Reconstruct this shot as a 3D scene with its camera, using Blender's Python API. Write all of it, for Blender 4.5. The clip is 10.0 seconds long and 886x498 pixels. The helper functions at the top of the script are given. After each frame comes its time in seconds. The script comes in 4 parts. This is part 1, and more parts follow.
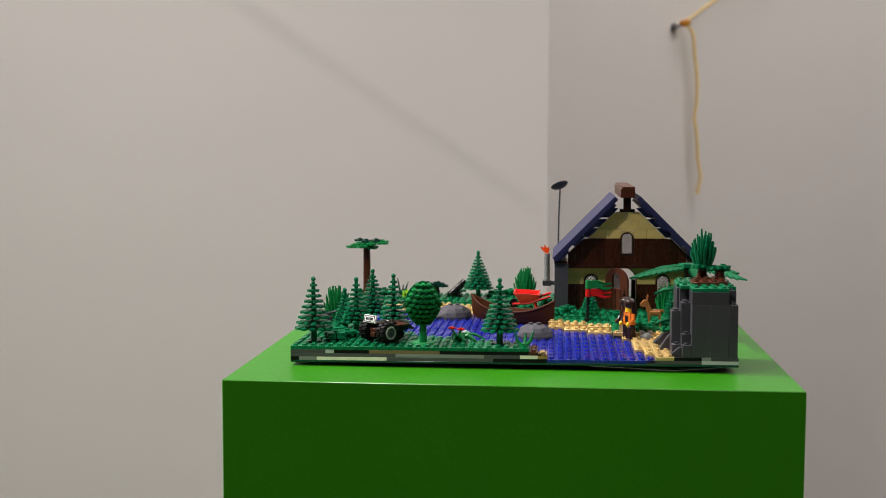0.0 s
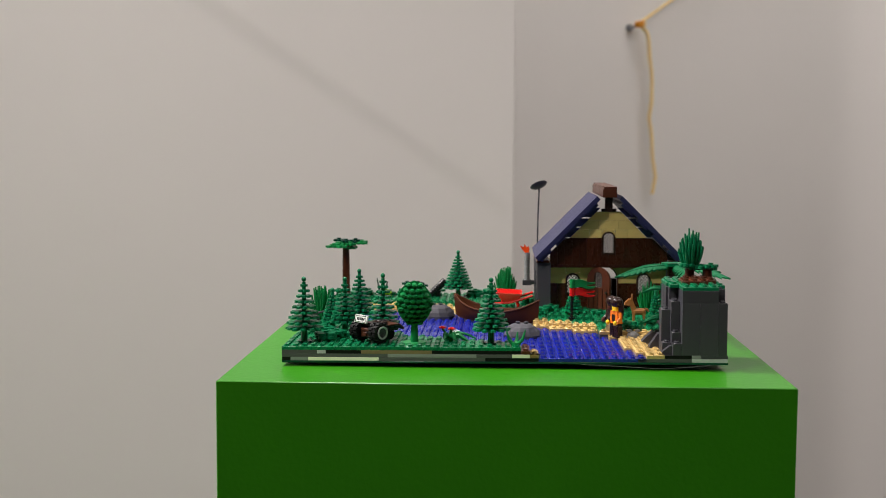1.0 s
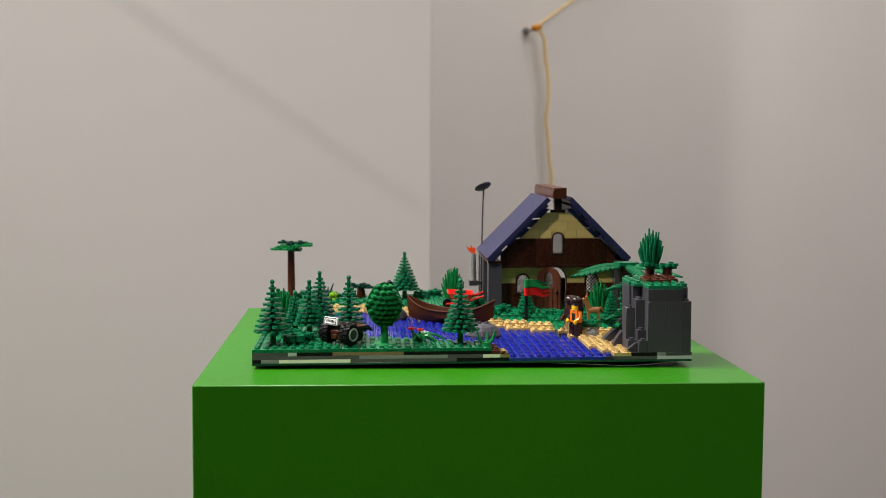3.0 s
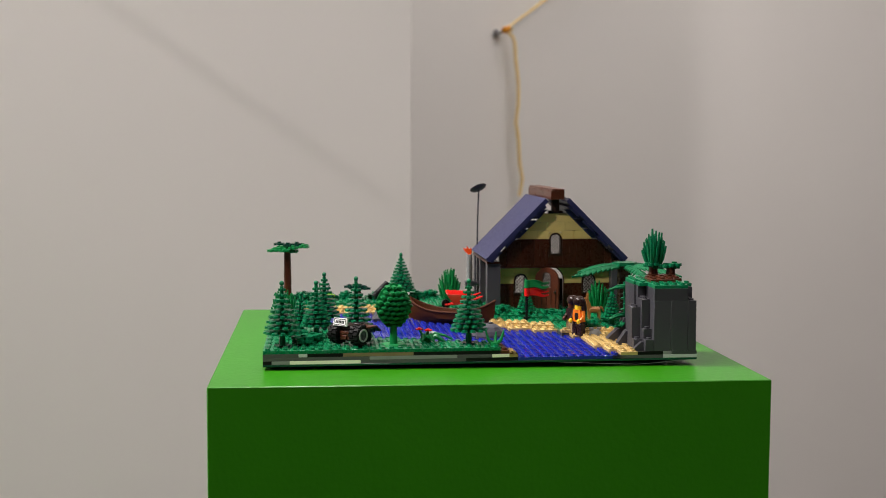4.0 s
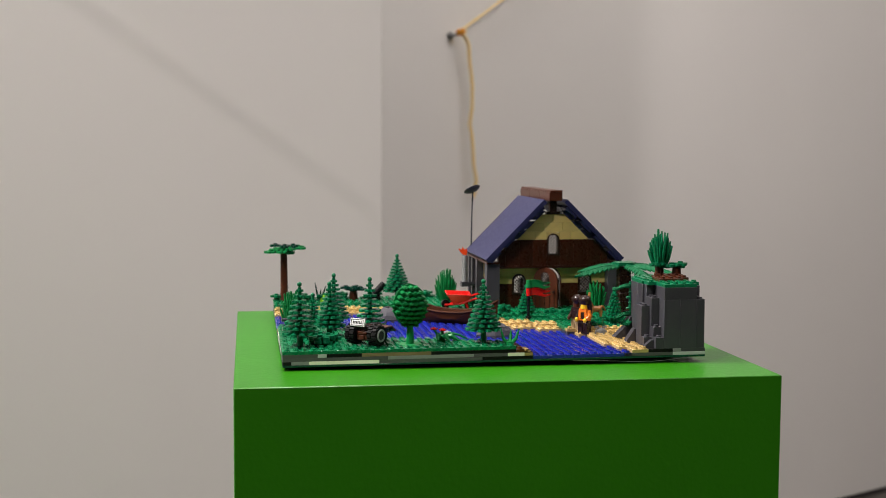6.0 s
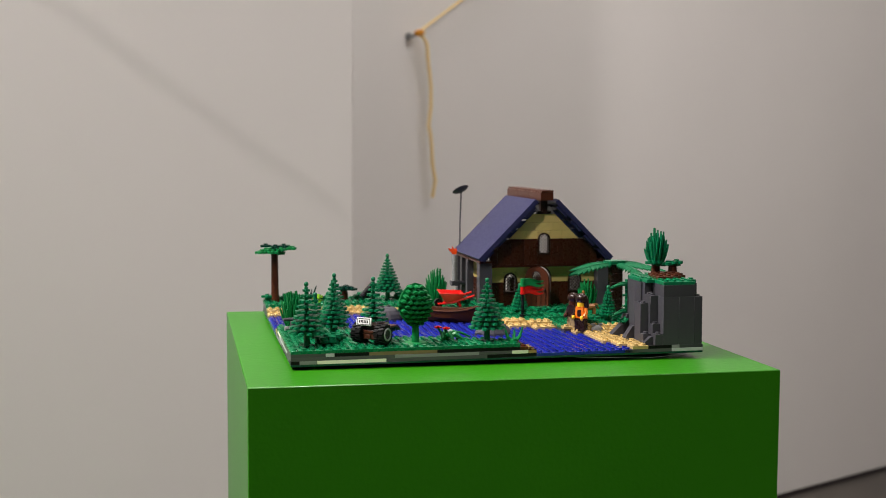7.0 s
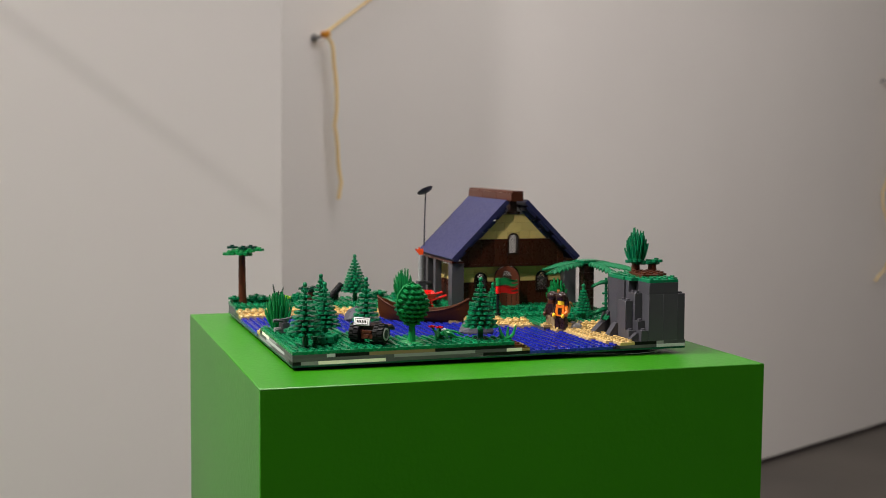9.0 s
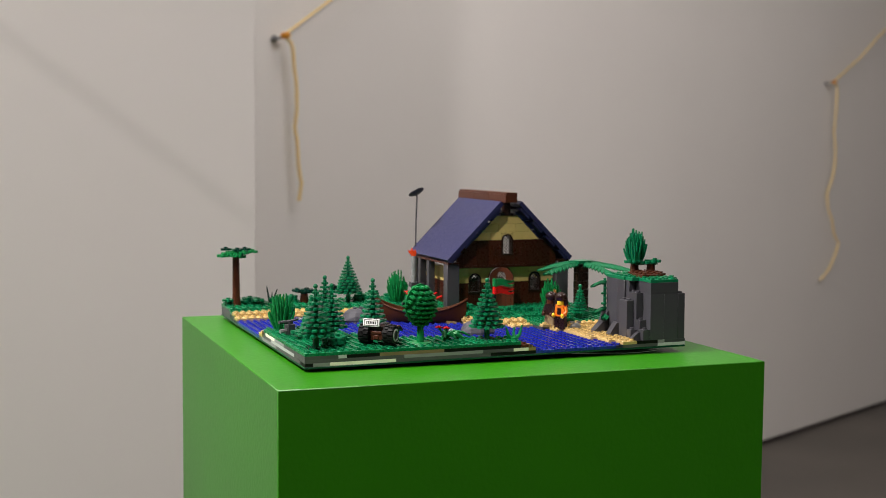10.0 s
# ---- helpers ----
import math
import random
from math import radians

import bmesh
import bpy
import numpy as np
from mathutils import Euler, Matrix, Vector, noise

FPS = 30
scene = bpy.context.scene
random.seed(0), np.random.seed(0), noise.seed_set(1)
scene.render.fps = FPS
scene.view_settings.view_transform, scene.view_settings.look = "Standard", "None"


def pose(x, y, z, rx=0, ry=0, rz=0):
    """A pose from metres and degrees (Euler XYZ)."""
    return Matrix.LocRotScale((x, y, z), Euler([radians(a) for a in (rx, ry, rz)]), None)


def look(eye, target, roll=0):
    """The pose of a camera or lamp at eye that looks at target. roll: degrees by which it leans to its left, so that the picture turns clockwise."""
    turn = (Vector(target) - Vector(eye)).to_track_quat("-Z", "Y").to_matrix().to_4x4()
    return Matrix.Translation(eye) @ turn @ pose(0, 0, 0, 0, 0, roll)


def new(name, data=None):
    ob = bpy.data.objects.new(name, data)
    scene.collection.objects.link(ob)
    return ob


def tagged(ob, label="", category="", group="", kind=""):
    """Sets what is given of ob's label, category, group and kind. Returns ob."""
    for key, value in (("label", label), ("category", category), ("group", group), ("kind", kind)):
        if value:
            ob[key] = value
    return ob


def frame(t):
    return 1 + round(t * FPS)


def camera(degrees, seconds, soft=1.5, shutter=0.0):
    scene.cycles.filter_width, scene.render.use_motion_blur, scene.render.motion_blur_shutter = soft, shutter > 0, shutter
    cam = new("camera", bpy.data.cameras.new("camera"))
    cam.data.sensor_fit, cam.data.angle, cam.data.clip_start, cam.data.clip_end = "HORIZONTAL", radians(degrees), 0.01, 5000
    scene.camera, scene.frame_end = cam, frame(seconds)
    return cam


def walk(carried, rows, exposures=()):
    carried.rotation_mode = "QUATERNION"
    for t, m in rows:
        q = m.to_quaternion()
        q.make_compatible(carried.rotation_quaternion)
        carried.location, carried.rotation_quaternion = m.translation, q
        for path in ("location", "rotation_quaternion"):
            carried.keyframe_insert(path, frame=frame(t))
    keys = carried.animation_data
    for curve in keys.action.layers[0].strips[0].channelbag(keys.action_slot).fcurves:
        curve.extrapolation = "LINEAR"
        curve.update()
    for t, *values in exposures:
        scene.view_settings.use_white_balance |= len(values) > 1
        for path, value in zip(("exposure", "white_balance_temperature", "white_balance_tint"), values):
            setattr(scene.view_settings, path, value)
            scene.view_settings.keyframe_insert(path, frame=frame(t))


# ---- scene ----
cam = camera(39.4, 10.0, soft=0.7)
PATH = [
    (0, (0.239, -1.094, 0.2), (0.057, 0.891, 0.032), 0.2),
    (0.5, (0.213, -1.098, 0.2), (0.081, 0.891, 0.032), 0.3),
    (1, (0.194, -1.099, 0.2), (0.106, 0.892, 0.032), 0.3),
    (1.5, (0.176, -1.101, 0.2), (0.13, 0.892, 0.032), 0.4),
    (2, (0.157, -1.102, 0.2), (0.157, 0.89, 0.033), 0.4),
    (2.5, (0.131, -1.103, 0.2), (0.197, 0.889, 0.034), 0.4),
    (4, (0.052, -1.11, 0.2), (0.249, 0.874, 0.038), 0.3),
    (4.5, (0.034, -1.11, 0.2), (0.256, 0.871, 0.038), 0.4),
    (5, (0.015, -1.111, 0.2), (0.266, 0.866, 0.039), 0.4),
    (5.5, (-0.004, -1.113, 0.2), (0.272, 0.862, 0.04), 0.4),
    (7, (-0.094, -1.117, 0.2), (0.316, 0.834, 0.042), 0.3),
    (7.5, (-0.121, -1.113, 0.2), (0.337, 0.828, 0.042), 0.4),
    (8, (-0.151, -1.109, 0.199), (0.36, 0.819, 0.043), 0.4),
    (8.5, (-0.182, -1.104, 0.2), (0.382, 0.808, 0.044), 0.4),
    (9, (-0.216, -1.098, 0.198), (0.403, 0.797, 0.045), 0.5),
    (9.5, (-0.25, -1.092, 0.199), (0.419, 0.787, 0.046), 0.5),
    (10, (-0.281, -1.085, 0.198), (0.431, 0.778, 0.048), 0.5),
]
walk(cam, [(t, look(eye, target, roll)) for t, eye, target, roll in PATH])

# a photographic lens: sharp on the near edge of the model, softer behind it
cam.data.dof.use_dof = True
cam.data.dof.focus_distance = 1.2
cam.data.dof.aperture_fstop = 8.5

# ---------------------------------------------------------------- frames of the place
ROOM = pose(0, 0, 0, 0, 0, 26)                       # the gallery walls run at 26 degrees to the model
TOY = pose(0, 0, 0.003, 0, -0.385, 0)                # the model leans a little to its left
PLATE = 3.2                                          # toy plate height, mm
STUD = 8.0                                           # toy stud pitch, mm
G = 14.8                                             # height of the grass over the base's underside, mm

# ---------------------------------------------------------------- world and lights
world = bpy.data.worlds.new("gallery_air")
scene.world = world
world.use_nodes = True
world.node_tree.nodes["Background"].inputs[0].default_value = (0.9, 0.95, 1.0, 1)
world.node_tree.nodes["Background"].inputs[1].default_value = 0.005


def lamp(name, eye, target, watts, size, colour, spread=180):
    data = bpy.data.lights.new(name, "AREA")
    data.shape, data.size, data.energy, data.color = "DISK", size, watts, colour
    data.spread = radians(spread)
    ob = new(name, data)
    ob.matrix_world = look(eye, target)
    return ob


WARM = (1.0, 0.932, 0.90)
lamp("track_spot", (-1.1, 0.20, 1.9), (0.2, 0.16, 0.02), 8.8, 0.09, WARM, 60)
lamp("wall_washer", (-1.6, -1.6, 3.0), (-0.2, 1.0, 0.2), 80, 0.18, WARM)
# unseen fill lamps, added and sized so that the walls are evenly bright
lamp("ceiling_fill", (1.5, -0.6, 3.0), (1.5, 2.2, 0.0), 29, 2.0, WARM)
lamp("ceiling_fill", (2.2, 0.3, 3.0), (2.0, 2.2, 0.0), 32, 2.2, WARM)
lamp("ceiling_fill", (1.05, 1.65, 3.0), (0.9, 1.8, 0.0), 24, 0.8, WARM)
lamp("ceiling_fill", (3.4, 0.6, 3.0), (3.0, 2.5, 0.0), 34, 1.8, WARM)
scene.view_settings.exposure = 0.0

# ---------------------------------------------------------------- materials


def nodes_of(name):
    m = bpy.data.materials.new(name)
    m.use_nodes = True
    return m, m.node_tree, m.node_tree.nodes["Principled BSDF"]


def plastic(name, rgb, rough=0.22, vary=0.12, dust=0.012, shine=0.5):
    """Moulded toy plastic: small differences from piece to piece, faint dust and scuffs."""
    m, nt, p = nodes_of(name)
    p.inputs["Specular IOR Level"].default_value = shine
    info = nt.nodes.new("ShaderNodeObjectInfo")
    tex = nt.nodes.new("ShaderNodeTexCoord")
    n1 = nt.nodes.new("ShaderNodeTexNoise")
    n1.inputs["Scale"].default_value = 90
    n1.inputs["Detail"].default_value = 4
    nt.links.new(tex.outputs["Object"], n1.inputs["Vector"])
    hsv = nt.nodes.new("ShaderNodeHueSaturation")
    hsv.inputs["Color"].default_value = (*rgb, 1)
    ramp = nt.nodes.new("ShaderNodeMapRange")
    ramp.inputs["To Min"].default_value, ramp.inputs["To Max"].default_value = 1 - vary, 1 + vary
    nt.links.new(info.outputs["Random"], ramp.inputs["Value"])
    nt.links.new(ramp.outputs["Result"], hsv.inputs["Value"])
    mix = nt.nodes.new("ShaderNodeMix")
    mix.data_type = "RGBA"
    nt.links.new(hsv.outputs["Color"], mix.inputs["A"])
    mix.inputs["B"].default_value = (*[min(1, c * 0.8 + dust) for c in rgb], 1)
    f = nt.nodes.new("ShaderNodeMapRange")
    f.inputs["From Min"].default_value, f.inputs["From Max"].default_value = 0.5, 0.8
    f.inputs["To Max"].default_value = 0.5
    nt.links.new(n1.outputs["Fac"], f.inputs["Value"])
    nt.links.new(f.outputs["Result"], mix.inputs["Factor"])
    nt.links.new(mix.outputs["Result"], p.inputs["Base Color"])
    r = nt.nodes.new("ShaderNodeMapRange")
    r.inputs["To Min"].default_value, r.inputs["To Max"].default_value = rough * 0.8, rough * 1.5
    n2 = nt.nodes.new("ShaderNodeTexNoise")
    n2.inputs["Scale"].default_value = 400
    nt.links.new(tex.outputs["Object"], n2.inputs["Vector"])
    nt.links.new(n2.outputs["Fac"], r.inputs["Value"])
    nt.links.new(r.outputs["Result"], p.inputs["Roughness"])
    bump = nt.nodes.new("ShaderNodeBump")
    bump.inputs["Strength"].default_value, bump.inputs["Distance"].default_value = 0.02, 0.0003
    nt.links.new(n1.outputs["Fac"], bump.inputs["Height"])
    nt.links.new(bump.outputs["Normal"], p.inputs["Normal"])
    return m


def painted(name, rgb, rgb2, rough, fine, fine_mm, coarse=2.0, strength=0.25):
    """Rolled paint on board or plaster: blotches, and an orange-peel relief."""
    m, nt, p = nodes_of(name)
    tex = nt.nodes.new("ShaderNodeTexCoord")
    n1 = nt.nodes.new("ShaderNodeTexNoise")
    n1.inputs["Scale"].default_value, n1.inputs["Detail"].default_value = coarse, 6
    n2 = nt.nodes.new("ShaderNodeTexNoise")
    n2.inputs["Scale"].default_value, n2.inputs["Detail"].default_value = fine, 3
    for n in (n1, n2):
        nt.links.new(tex.outputs["Object"], n.inputs["Vector"])
    f = nt.nodes.new("ShaderNodeMapRange")
    f.inputs["From Min"].default_value, f.inputs["From Max"].default_value = 0.35, 0.7
    nt.links.new(n1.outputs["Fac"], f.inputs["Value"])
    mix = nt.nodes.new("ShaderNodeMix")
    mix.data_type = "RGBA"
    mix.inputs["A"].default_value, mix.inputs["B"].default_value = (*rgb, 1), (*rgb2, 1)
    nt.links.new(f.outputs["Result"], mix.inputs["Factor"])
    nt.links.new(mix.outputs["Result"], p.inputs["Base Color"])
    p.inputs["Roughness"].default_value = rough
    bump = nt.nodes.new("ShaderNodeBump")
    bump.inputs["Strength"].default_value, bump.inputs["Distance"].default_value = strength, fine_mm * 0.001
    nt.links.new(n2.outputs["Fac"], bump.inputs["Height"])
    nt.links.new(bump.outputs["Normal"], p.inputs["Normal"])
    return m


WALL = painted("white_wall_paint", (0.85, 0.822, 0.790), (0.82, 0.79, 0.76), 0.75, 300, 0.6, 1.2)
CEIL = painted("ceiling_paint", (0.78, 0.76, 0.74), (0.74, 0.72, 0.70), 0.8, 200, 0.5)
FLOOR = painted("dark_concrete", (0.13, 0.115, 0.10), (0.09, 0.08, 0.07), 0.5, 80, 1.0, 1.5)
GAP = painted("dark_joint", (0.06, 0.05, 0.05), (0.04, 0.035, 0.035), 0.6, 100, 0.5)
PAINT = painted("green_pedestal_paint", (0.021, 0.176, 0.0014), (0.024, 0.190, 0.0018), 0.36, 190, 1.6, 5.0, 0.2)
PAINT.node_tree.nodes["Principled BSDF"].inputs["Specular IOR Level"].default_value = 0.33
GREEN = plastic("green_plastic", (0.003, 0.155, 0.058), 0.24, 0.12, 0.006, 0.38)
LEAF = plastic("leaf_green_plastic", (0.002, 0.145, 0.058), 0.26, 0.12, 0.006, 0.35)
CANOE = plastic("canoe_brown_plastic", (0.053, 0.015, 0.0045), 0.4, 0.1, 0.003, 0.15)
DKTAN = plastic("dark_tan_plastic", (0.22, 0.155, 0.08), 0.5, 0.1, 0.01, 0.25)
EDGE_GREY = plastic("edge_grey_plastic", (0.085, 0.085, 0.085), 0.5, 0.1, 0.01, 0.25)
EDGE_PALE = plastic("edge_pale_grey_plastic", (0.24, 0.245, 0.24), 0.5, 0.1, 0.01, 0.25)
EDGE_BLACK = plastic("edge_black_plastic", (0.003, 0.003, 0.003), 0.5, 0.1, 0.002, 0.2)
FROND = plastic("frond_green_plastic", (0.003, 0.115, 0.042), 0.45, 0.1, 0.004, 0.16)
STONE = plastic("stone_grey_plastic", (0.060, 0.060, 0.070), 0.55, 0.1, 0.01, 0.25)
BRIGHT = plastic("bright_green_plastic", (0.003, 0.18, 0.045), 0.36, 0.12, 0.006, 0.3)
LIME = plastic("lime_plastic", (0.25, 0.50, 0.03))
DKGREEN = plastic("dark_green_plastic", (0.004, 0.045, 0.03))
BLUE = plastic("blue_plastic", (0.0145, 0.023, 0.265), 0.15, 0.06)
TAN = plastic("tan_plastic", (0.52, 0.37, 0.145))
YELLOW = plastic("sand_yellow_plastic", (0.60, 0.46, 0.16), 0.16, 0.08)
DKGREY = plastic("dark_grey_plastic", (0.052, 0.051, 0.060), 0.3, 0.1, 0.008, 0.4)
GREY = plastic("grey_plastic", (0.19, 0.195, 0.195), 0.3)
LTGREY = plastic("light_grey_plastic", (0.46, 0.47, 0.47), 0.4, 0.1, 0.01, 0.3)
RIM = plastic("pale_rim_plastic", (0.42, 0.42, 0.42), 0.35, 0.05, 0.01, 0.4)
CREAM = plastic("cream_plastic", (0.88, 0.84, 0.68), 0.5, 0.05, 0.01, 0.25)
WHITE = plastic("white_plastic", (0.8, 0.8, 0.78), 0.3)
BLACK = plastic("black_plastic", (0.004, 0.004, 0.005), 0.25, 0.2, 0.004, 0.3)
RUBBER = plastic("black_rubber", (0.006, 0.006, 0.006), 0.55, 0.2, 0.003, 0.18)
BROWN = plastic("reddish_brown_plastic", (0.066, 0.018, 0.008), 0.28, 0.12, 0.006, 0.3)
WOOD = plastic("dark_red_brown_plastic", (0.039, 0.0098, 0.0045), 0.25, 0.3, 0.004, 0.25)
DKBROWN = plastic("dark_brown_plastic", (0.018, 0.007, 0.005), 0.25, 0.12, 0.006, 0.35)
NAVY = plastic("dark_blue_plastic", (0.018, 0.020, 0.072), 0.36, 0.03, 0.006, 0.38)
RED = plastic("red_plastic", (0.55, 0.010, 0.008), 0.2)
ORANGE = plastic("orange_plastic", (0.72, 0.17, 0.008), 0.3)
FLAME = plastic("orange_red_plastic", (0.85, 0.08, 0.012), 0.2)
SKIN = plastic("yellow_plastic", (0.85, 0.55, 0.02), 0.3)
NOUGAT = plastic("light_brown_plastic", (0.36, 0.14, 0.04), 0.3)
ROPE = painted("yellow_cord", (0.95, 0.74, 0.36), (0.92, 0.69, 0.31), 0.8, 900, 0.15, 60)
KNOT = painted("orange_cord_knot", (0.80, 0.33, 0.02), (0.65, 0.25, 0.02), 0.8, 900, 0.15, 60)
STEEL = plastic("galvanised_hook", (0.35, 0.36, 0.38), 0.35)
STEEL.node_tree.nodes["Principled BSDF"].inputs["Metallic"].default_value = 0.8
INK = plastic("black_ink", (0.01, 0.01, 0.01), 0.5)

# ---------------------------------------------------------------- mesh helpers (toy parts in millimetres)


def thing(name, x, y, z, rz=0, label="", category="", group="", rx=0, ry=0):
    """An empty at a thing's base, placed on the model in millimetres."""
    ob = new(name)
    ob.empty_display_size = 0.01
    ob.matrix_world = TOY @ pose(x / 1000, y / 1000, z / 1000, rx, ry, rz)
    return tagged(ob, label, category, group)


def mesh_of(name, bm, mat, smooth=False, scale=0.001):
    bmesh.ops.recalc_face_normals(bm, faces=bm.faces)
    me = bpy.data.meshes.new(name)
    bm.to_mesh(me)
    bm.free()
    me.transform(Matrix.Scale(scale, 4))
    me.materials.append(mat)
    if smooth:
        me.shade_smooth()
        me.set_sharp_from_angle(angle=radians(38))
    return me


def part(name, bm, mat, parent, label="", smooth=True):
    """One mesh object under a thing or under a part. A ready mesh may be given instead of a bmesh."""
    me = bm if isinstance(bm, bpy.types.Mesh) else mesh_of(name, bm, mat, smooth)
    ob = new(name, me)
    ob.parent = parent
    return tagged(ob, label)


def at(ob, x, y, z, rx=0, ry=0, rz=0):
    ob.matrix_basis = pose(x / 1000, y / 1000, z / 1000, rx, ry, rz)
    return ob


def box(bm, x0, y0, z0, x1, y1, z1, bev=0.15):
    m = Matrix.Translation(((x0 + x1) / 2, (y0 + y1) / 2, (z0 + z1) / 2)) @ Matrix.Diagonal((x1 - x0, y1 - y0, z1 - z0, 1))
    made = bmesh.ops.create_cube(bm, size=1, matrix=m)["verts"]
    if bev:
        edges = list({e for v in made for e in v.link_edges})
        bmesh.ops.bevel(bm, geom=edges, offset=bev, segments=1, affect="EDGES")
    return bm


def cyl(bm, x, y, z, r, h, seg=12, r2=None, m=None):
    """An upright cylinder or cone from z to z + h; m turns it about its own foot."""
    place = Matrix.Translation((x, y, z)) @ (m or Matrix.Identity(4)) @ Matrix.Translation((0, 0, h / 2))
    bmesh.ops.create_cone(bm, cap_ends=True, segments=seg, radius1=r, radius2=r if r2 is None else r2, depth=h, matrix=place)
    return bm


def ball(bm, x, y, z, rx, ry, rz, u=14, v=8, m=None):
    place = Matrix.Translation((x, y, z)) @ (m or Matrix.Identity(4)) @ Matrix.Diagonal((rx, ry, rz, 1))
    bmesh.ops.create_uvsphere(bm, u_segments=u, v_segments=v, radius=1, matrix=place)
    return bm


def prism(bm, outline, a, b, axis="y"):
    """A flat outline of (p, q) pairs drawn out from a to b along an axis."""
    def v(p, q, d):
        return {"x": (d, p, q), "y": (p, d, q), "z": (p, q, d)}[axis]
    lo = [bm.verts.new(v(p, q, a)) for p, q in outline]
    hi = [bm.verts.new(v(p, q, b)) for p, q in outline]
    bm.faces.new(lo)
    bm.faces.new(hi)
    k = len(outline)
    for i in range(k):
        bm.faces.new((lo[i], lo[(i + 1) % k], hi[(i + 1) % k], hi[i]))
    return bm


def tube(bm, points, radii, seg=8):
    """A round rod through points, with a radius at each."""
    rings = []
    pts = [Vector(p) for p in points]
    for i, p in enumerate(pts):
        d = (pts[min(i + 1, len(pts) - 1)] - pts[max(i - 1, 0)]).normalized()
        a = d.orthogonal().normalized() if i == 0 else (a - d * a.dot(d)).normalized()
        b = d.cross(a)
        r = radii[i] if isinstance(radii, (list, tuple)) else radii
        rings.append([bm.verts.new(p + (a * math.cos(k) + b * math.sin(k)) * r) for k in (2 * math.pi * s / seg for s in range(seg))])
    for r0, r1 in zip(rings, rings[1:]):
        for s in range(seg):
            bm.faces.new((r0[s], r0[(s + 1) % seg], r1[(s + 1) % seg], r1[s]))
    bm.faces.new(rings[0])
    bm.faces.new(rings[-1])
    return bm


def studs(bm, nx, ny, z, x0=0.0, y0=0.0, seg=12):
    for i in range(nx):
        for j in range(ny):
            cyl(bm, x0 + (i + 0.5) * STUD, y0 + (j + 0.5) * STUD, z - 0.1, 2.45, 1.85, seg, 2.35)
    return bm


BRICKS = {}


def brick(nx, ny, h, mat, studded=True):
    """The mesh of a toy brick or plate of nx by ny studs, made once for each kind."""
    key = (nx, ny, round(h, 2), mat.name, studded)
    if key not in BRICKS:
        bm = box(bmesh.new(), 0.06, 0.06, 0, nx * STUD - 0.06, ny * STUD - 0.06, h, 0.18)
        if studded:
            studs(bm, nx, ny, h)
        BRICKS[key] = mesh_of("brick", bm, mat, True)
    return BRICKS[key]


# ---------------------------------------------------------------- the gallery
def slab(name, u0, n0, z0, u1, n1, z1, mat, label):
    ob = new(name, mesh_of(name, box(bmesh.new(), u0, n0, z0, u1, n1, z1, 0.004), mat, False, 1.0))
    ob.matrix_world = ROOM
    return tagged(ob, label, kind="structure")


FZ, CZ = -1.195, 3.15
slab("floor", -6.1, -9.1, FZ - 0.1, 9.1, 2.2, FZ, FLOOR, "dark brown-grey polished concrete gallery floor")
slab("ceiling", -6.1, -9.1, CZ, 9.1, 2.2, CZ + 0.1, CEIL, "plain white gallery ceiling")
slab("wall_back", -6.1, 2.061, FZ + 0.022, 9.1, 2.2, CZ, WALL, "white painted gallery wall with cords on hooks")
slab("wall_partition", -6.0, 1.011, FZ, 0.744, 1.13, CZ, WALL, "white painted partition wall ending in a clean edge")
slab("wall_left", -6.1, -9.1, FZ, -6.0, 2.061, CZ, WALL, "plain white gallery wall")
slab("wall_right", 9.0, -9.1, FZ, 9.1, 2.061, CZ, WALL, "plain white gallery wall")
slab("wall_front", -6.0, -9.1, FZ, 9.0, -9.0, CZ, WALL, "plain white gallery wall")
slab("baseboard", 0.0, 2.068, FZ, 9.0, 2.2, FZ + 0.022, GAP, "dark shadow joint between wall and floor")


def cord(name, u, z, drop, label):
    """A cord tied to a wall hook, its loose end hanging, its other end going up."""
    ob = new(name)
    ob.matrix_world = ROOM @ pose(u, 2.061, z)
    tagged(ob, label, "cord", "cords on the wall")
    bm = bmesh.new()
    tube(bm, [(0, 0, 0), (0, -32, 0), (4, -40, 4), (4, -44, 14)], [4, 4, 4, 3], 8)
    cyl(bm, 0, -2, 0, 11, 3, 14, m=Matrix.Rotation(radians(90), 4, "X"))
    part("hook", bm, STEEL, ob)
    part("knot", ball(ball(bmesh.new(), 8, -42, 7, 14, 9, 10), 17, -42, 11, 9, 8, 8), KNOT, ob, "orange knot")
    part("hanging_end", tube(bmesh.new(), [(a * 1000, -40 if k < 1 else -34, b * 1000) for k, (a, b) in enumerate(drop)], 5.4, 8), ROPE, ob)
    return ob


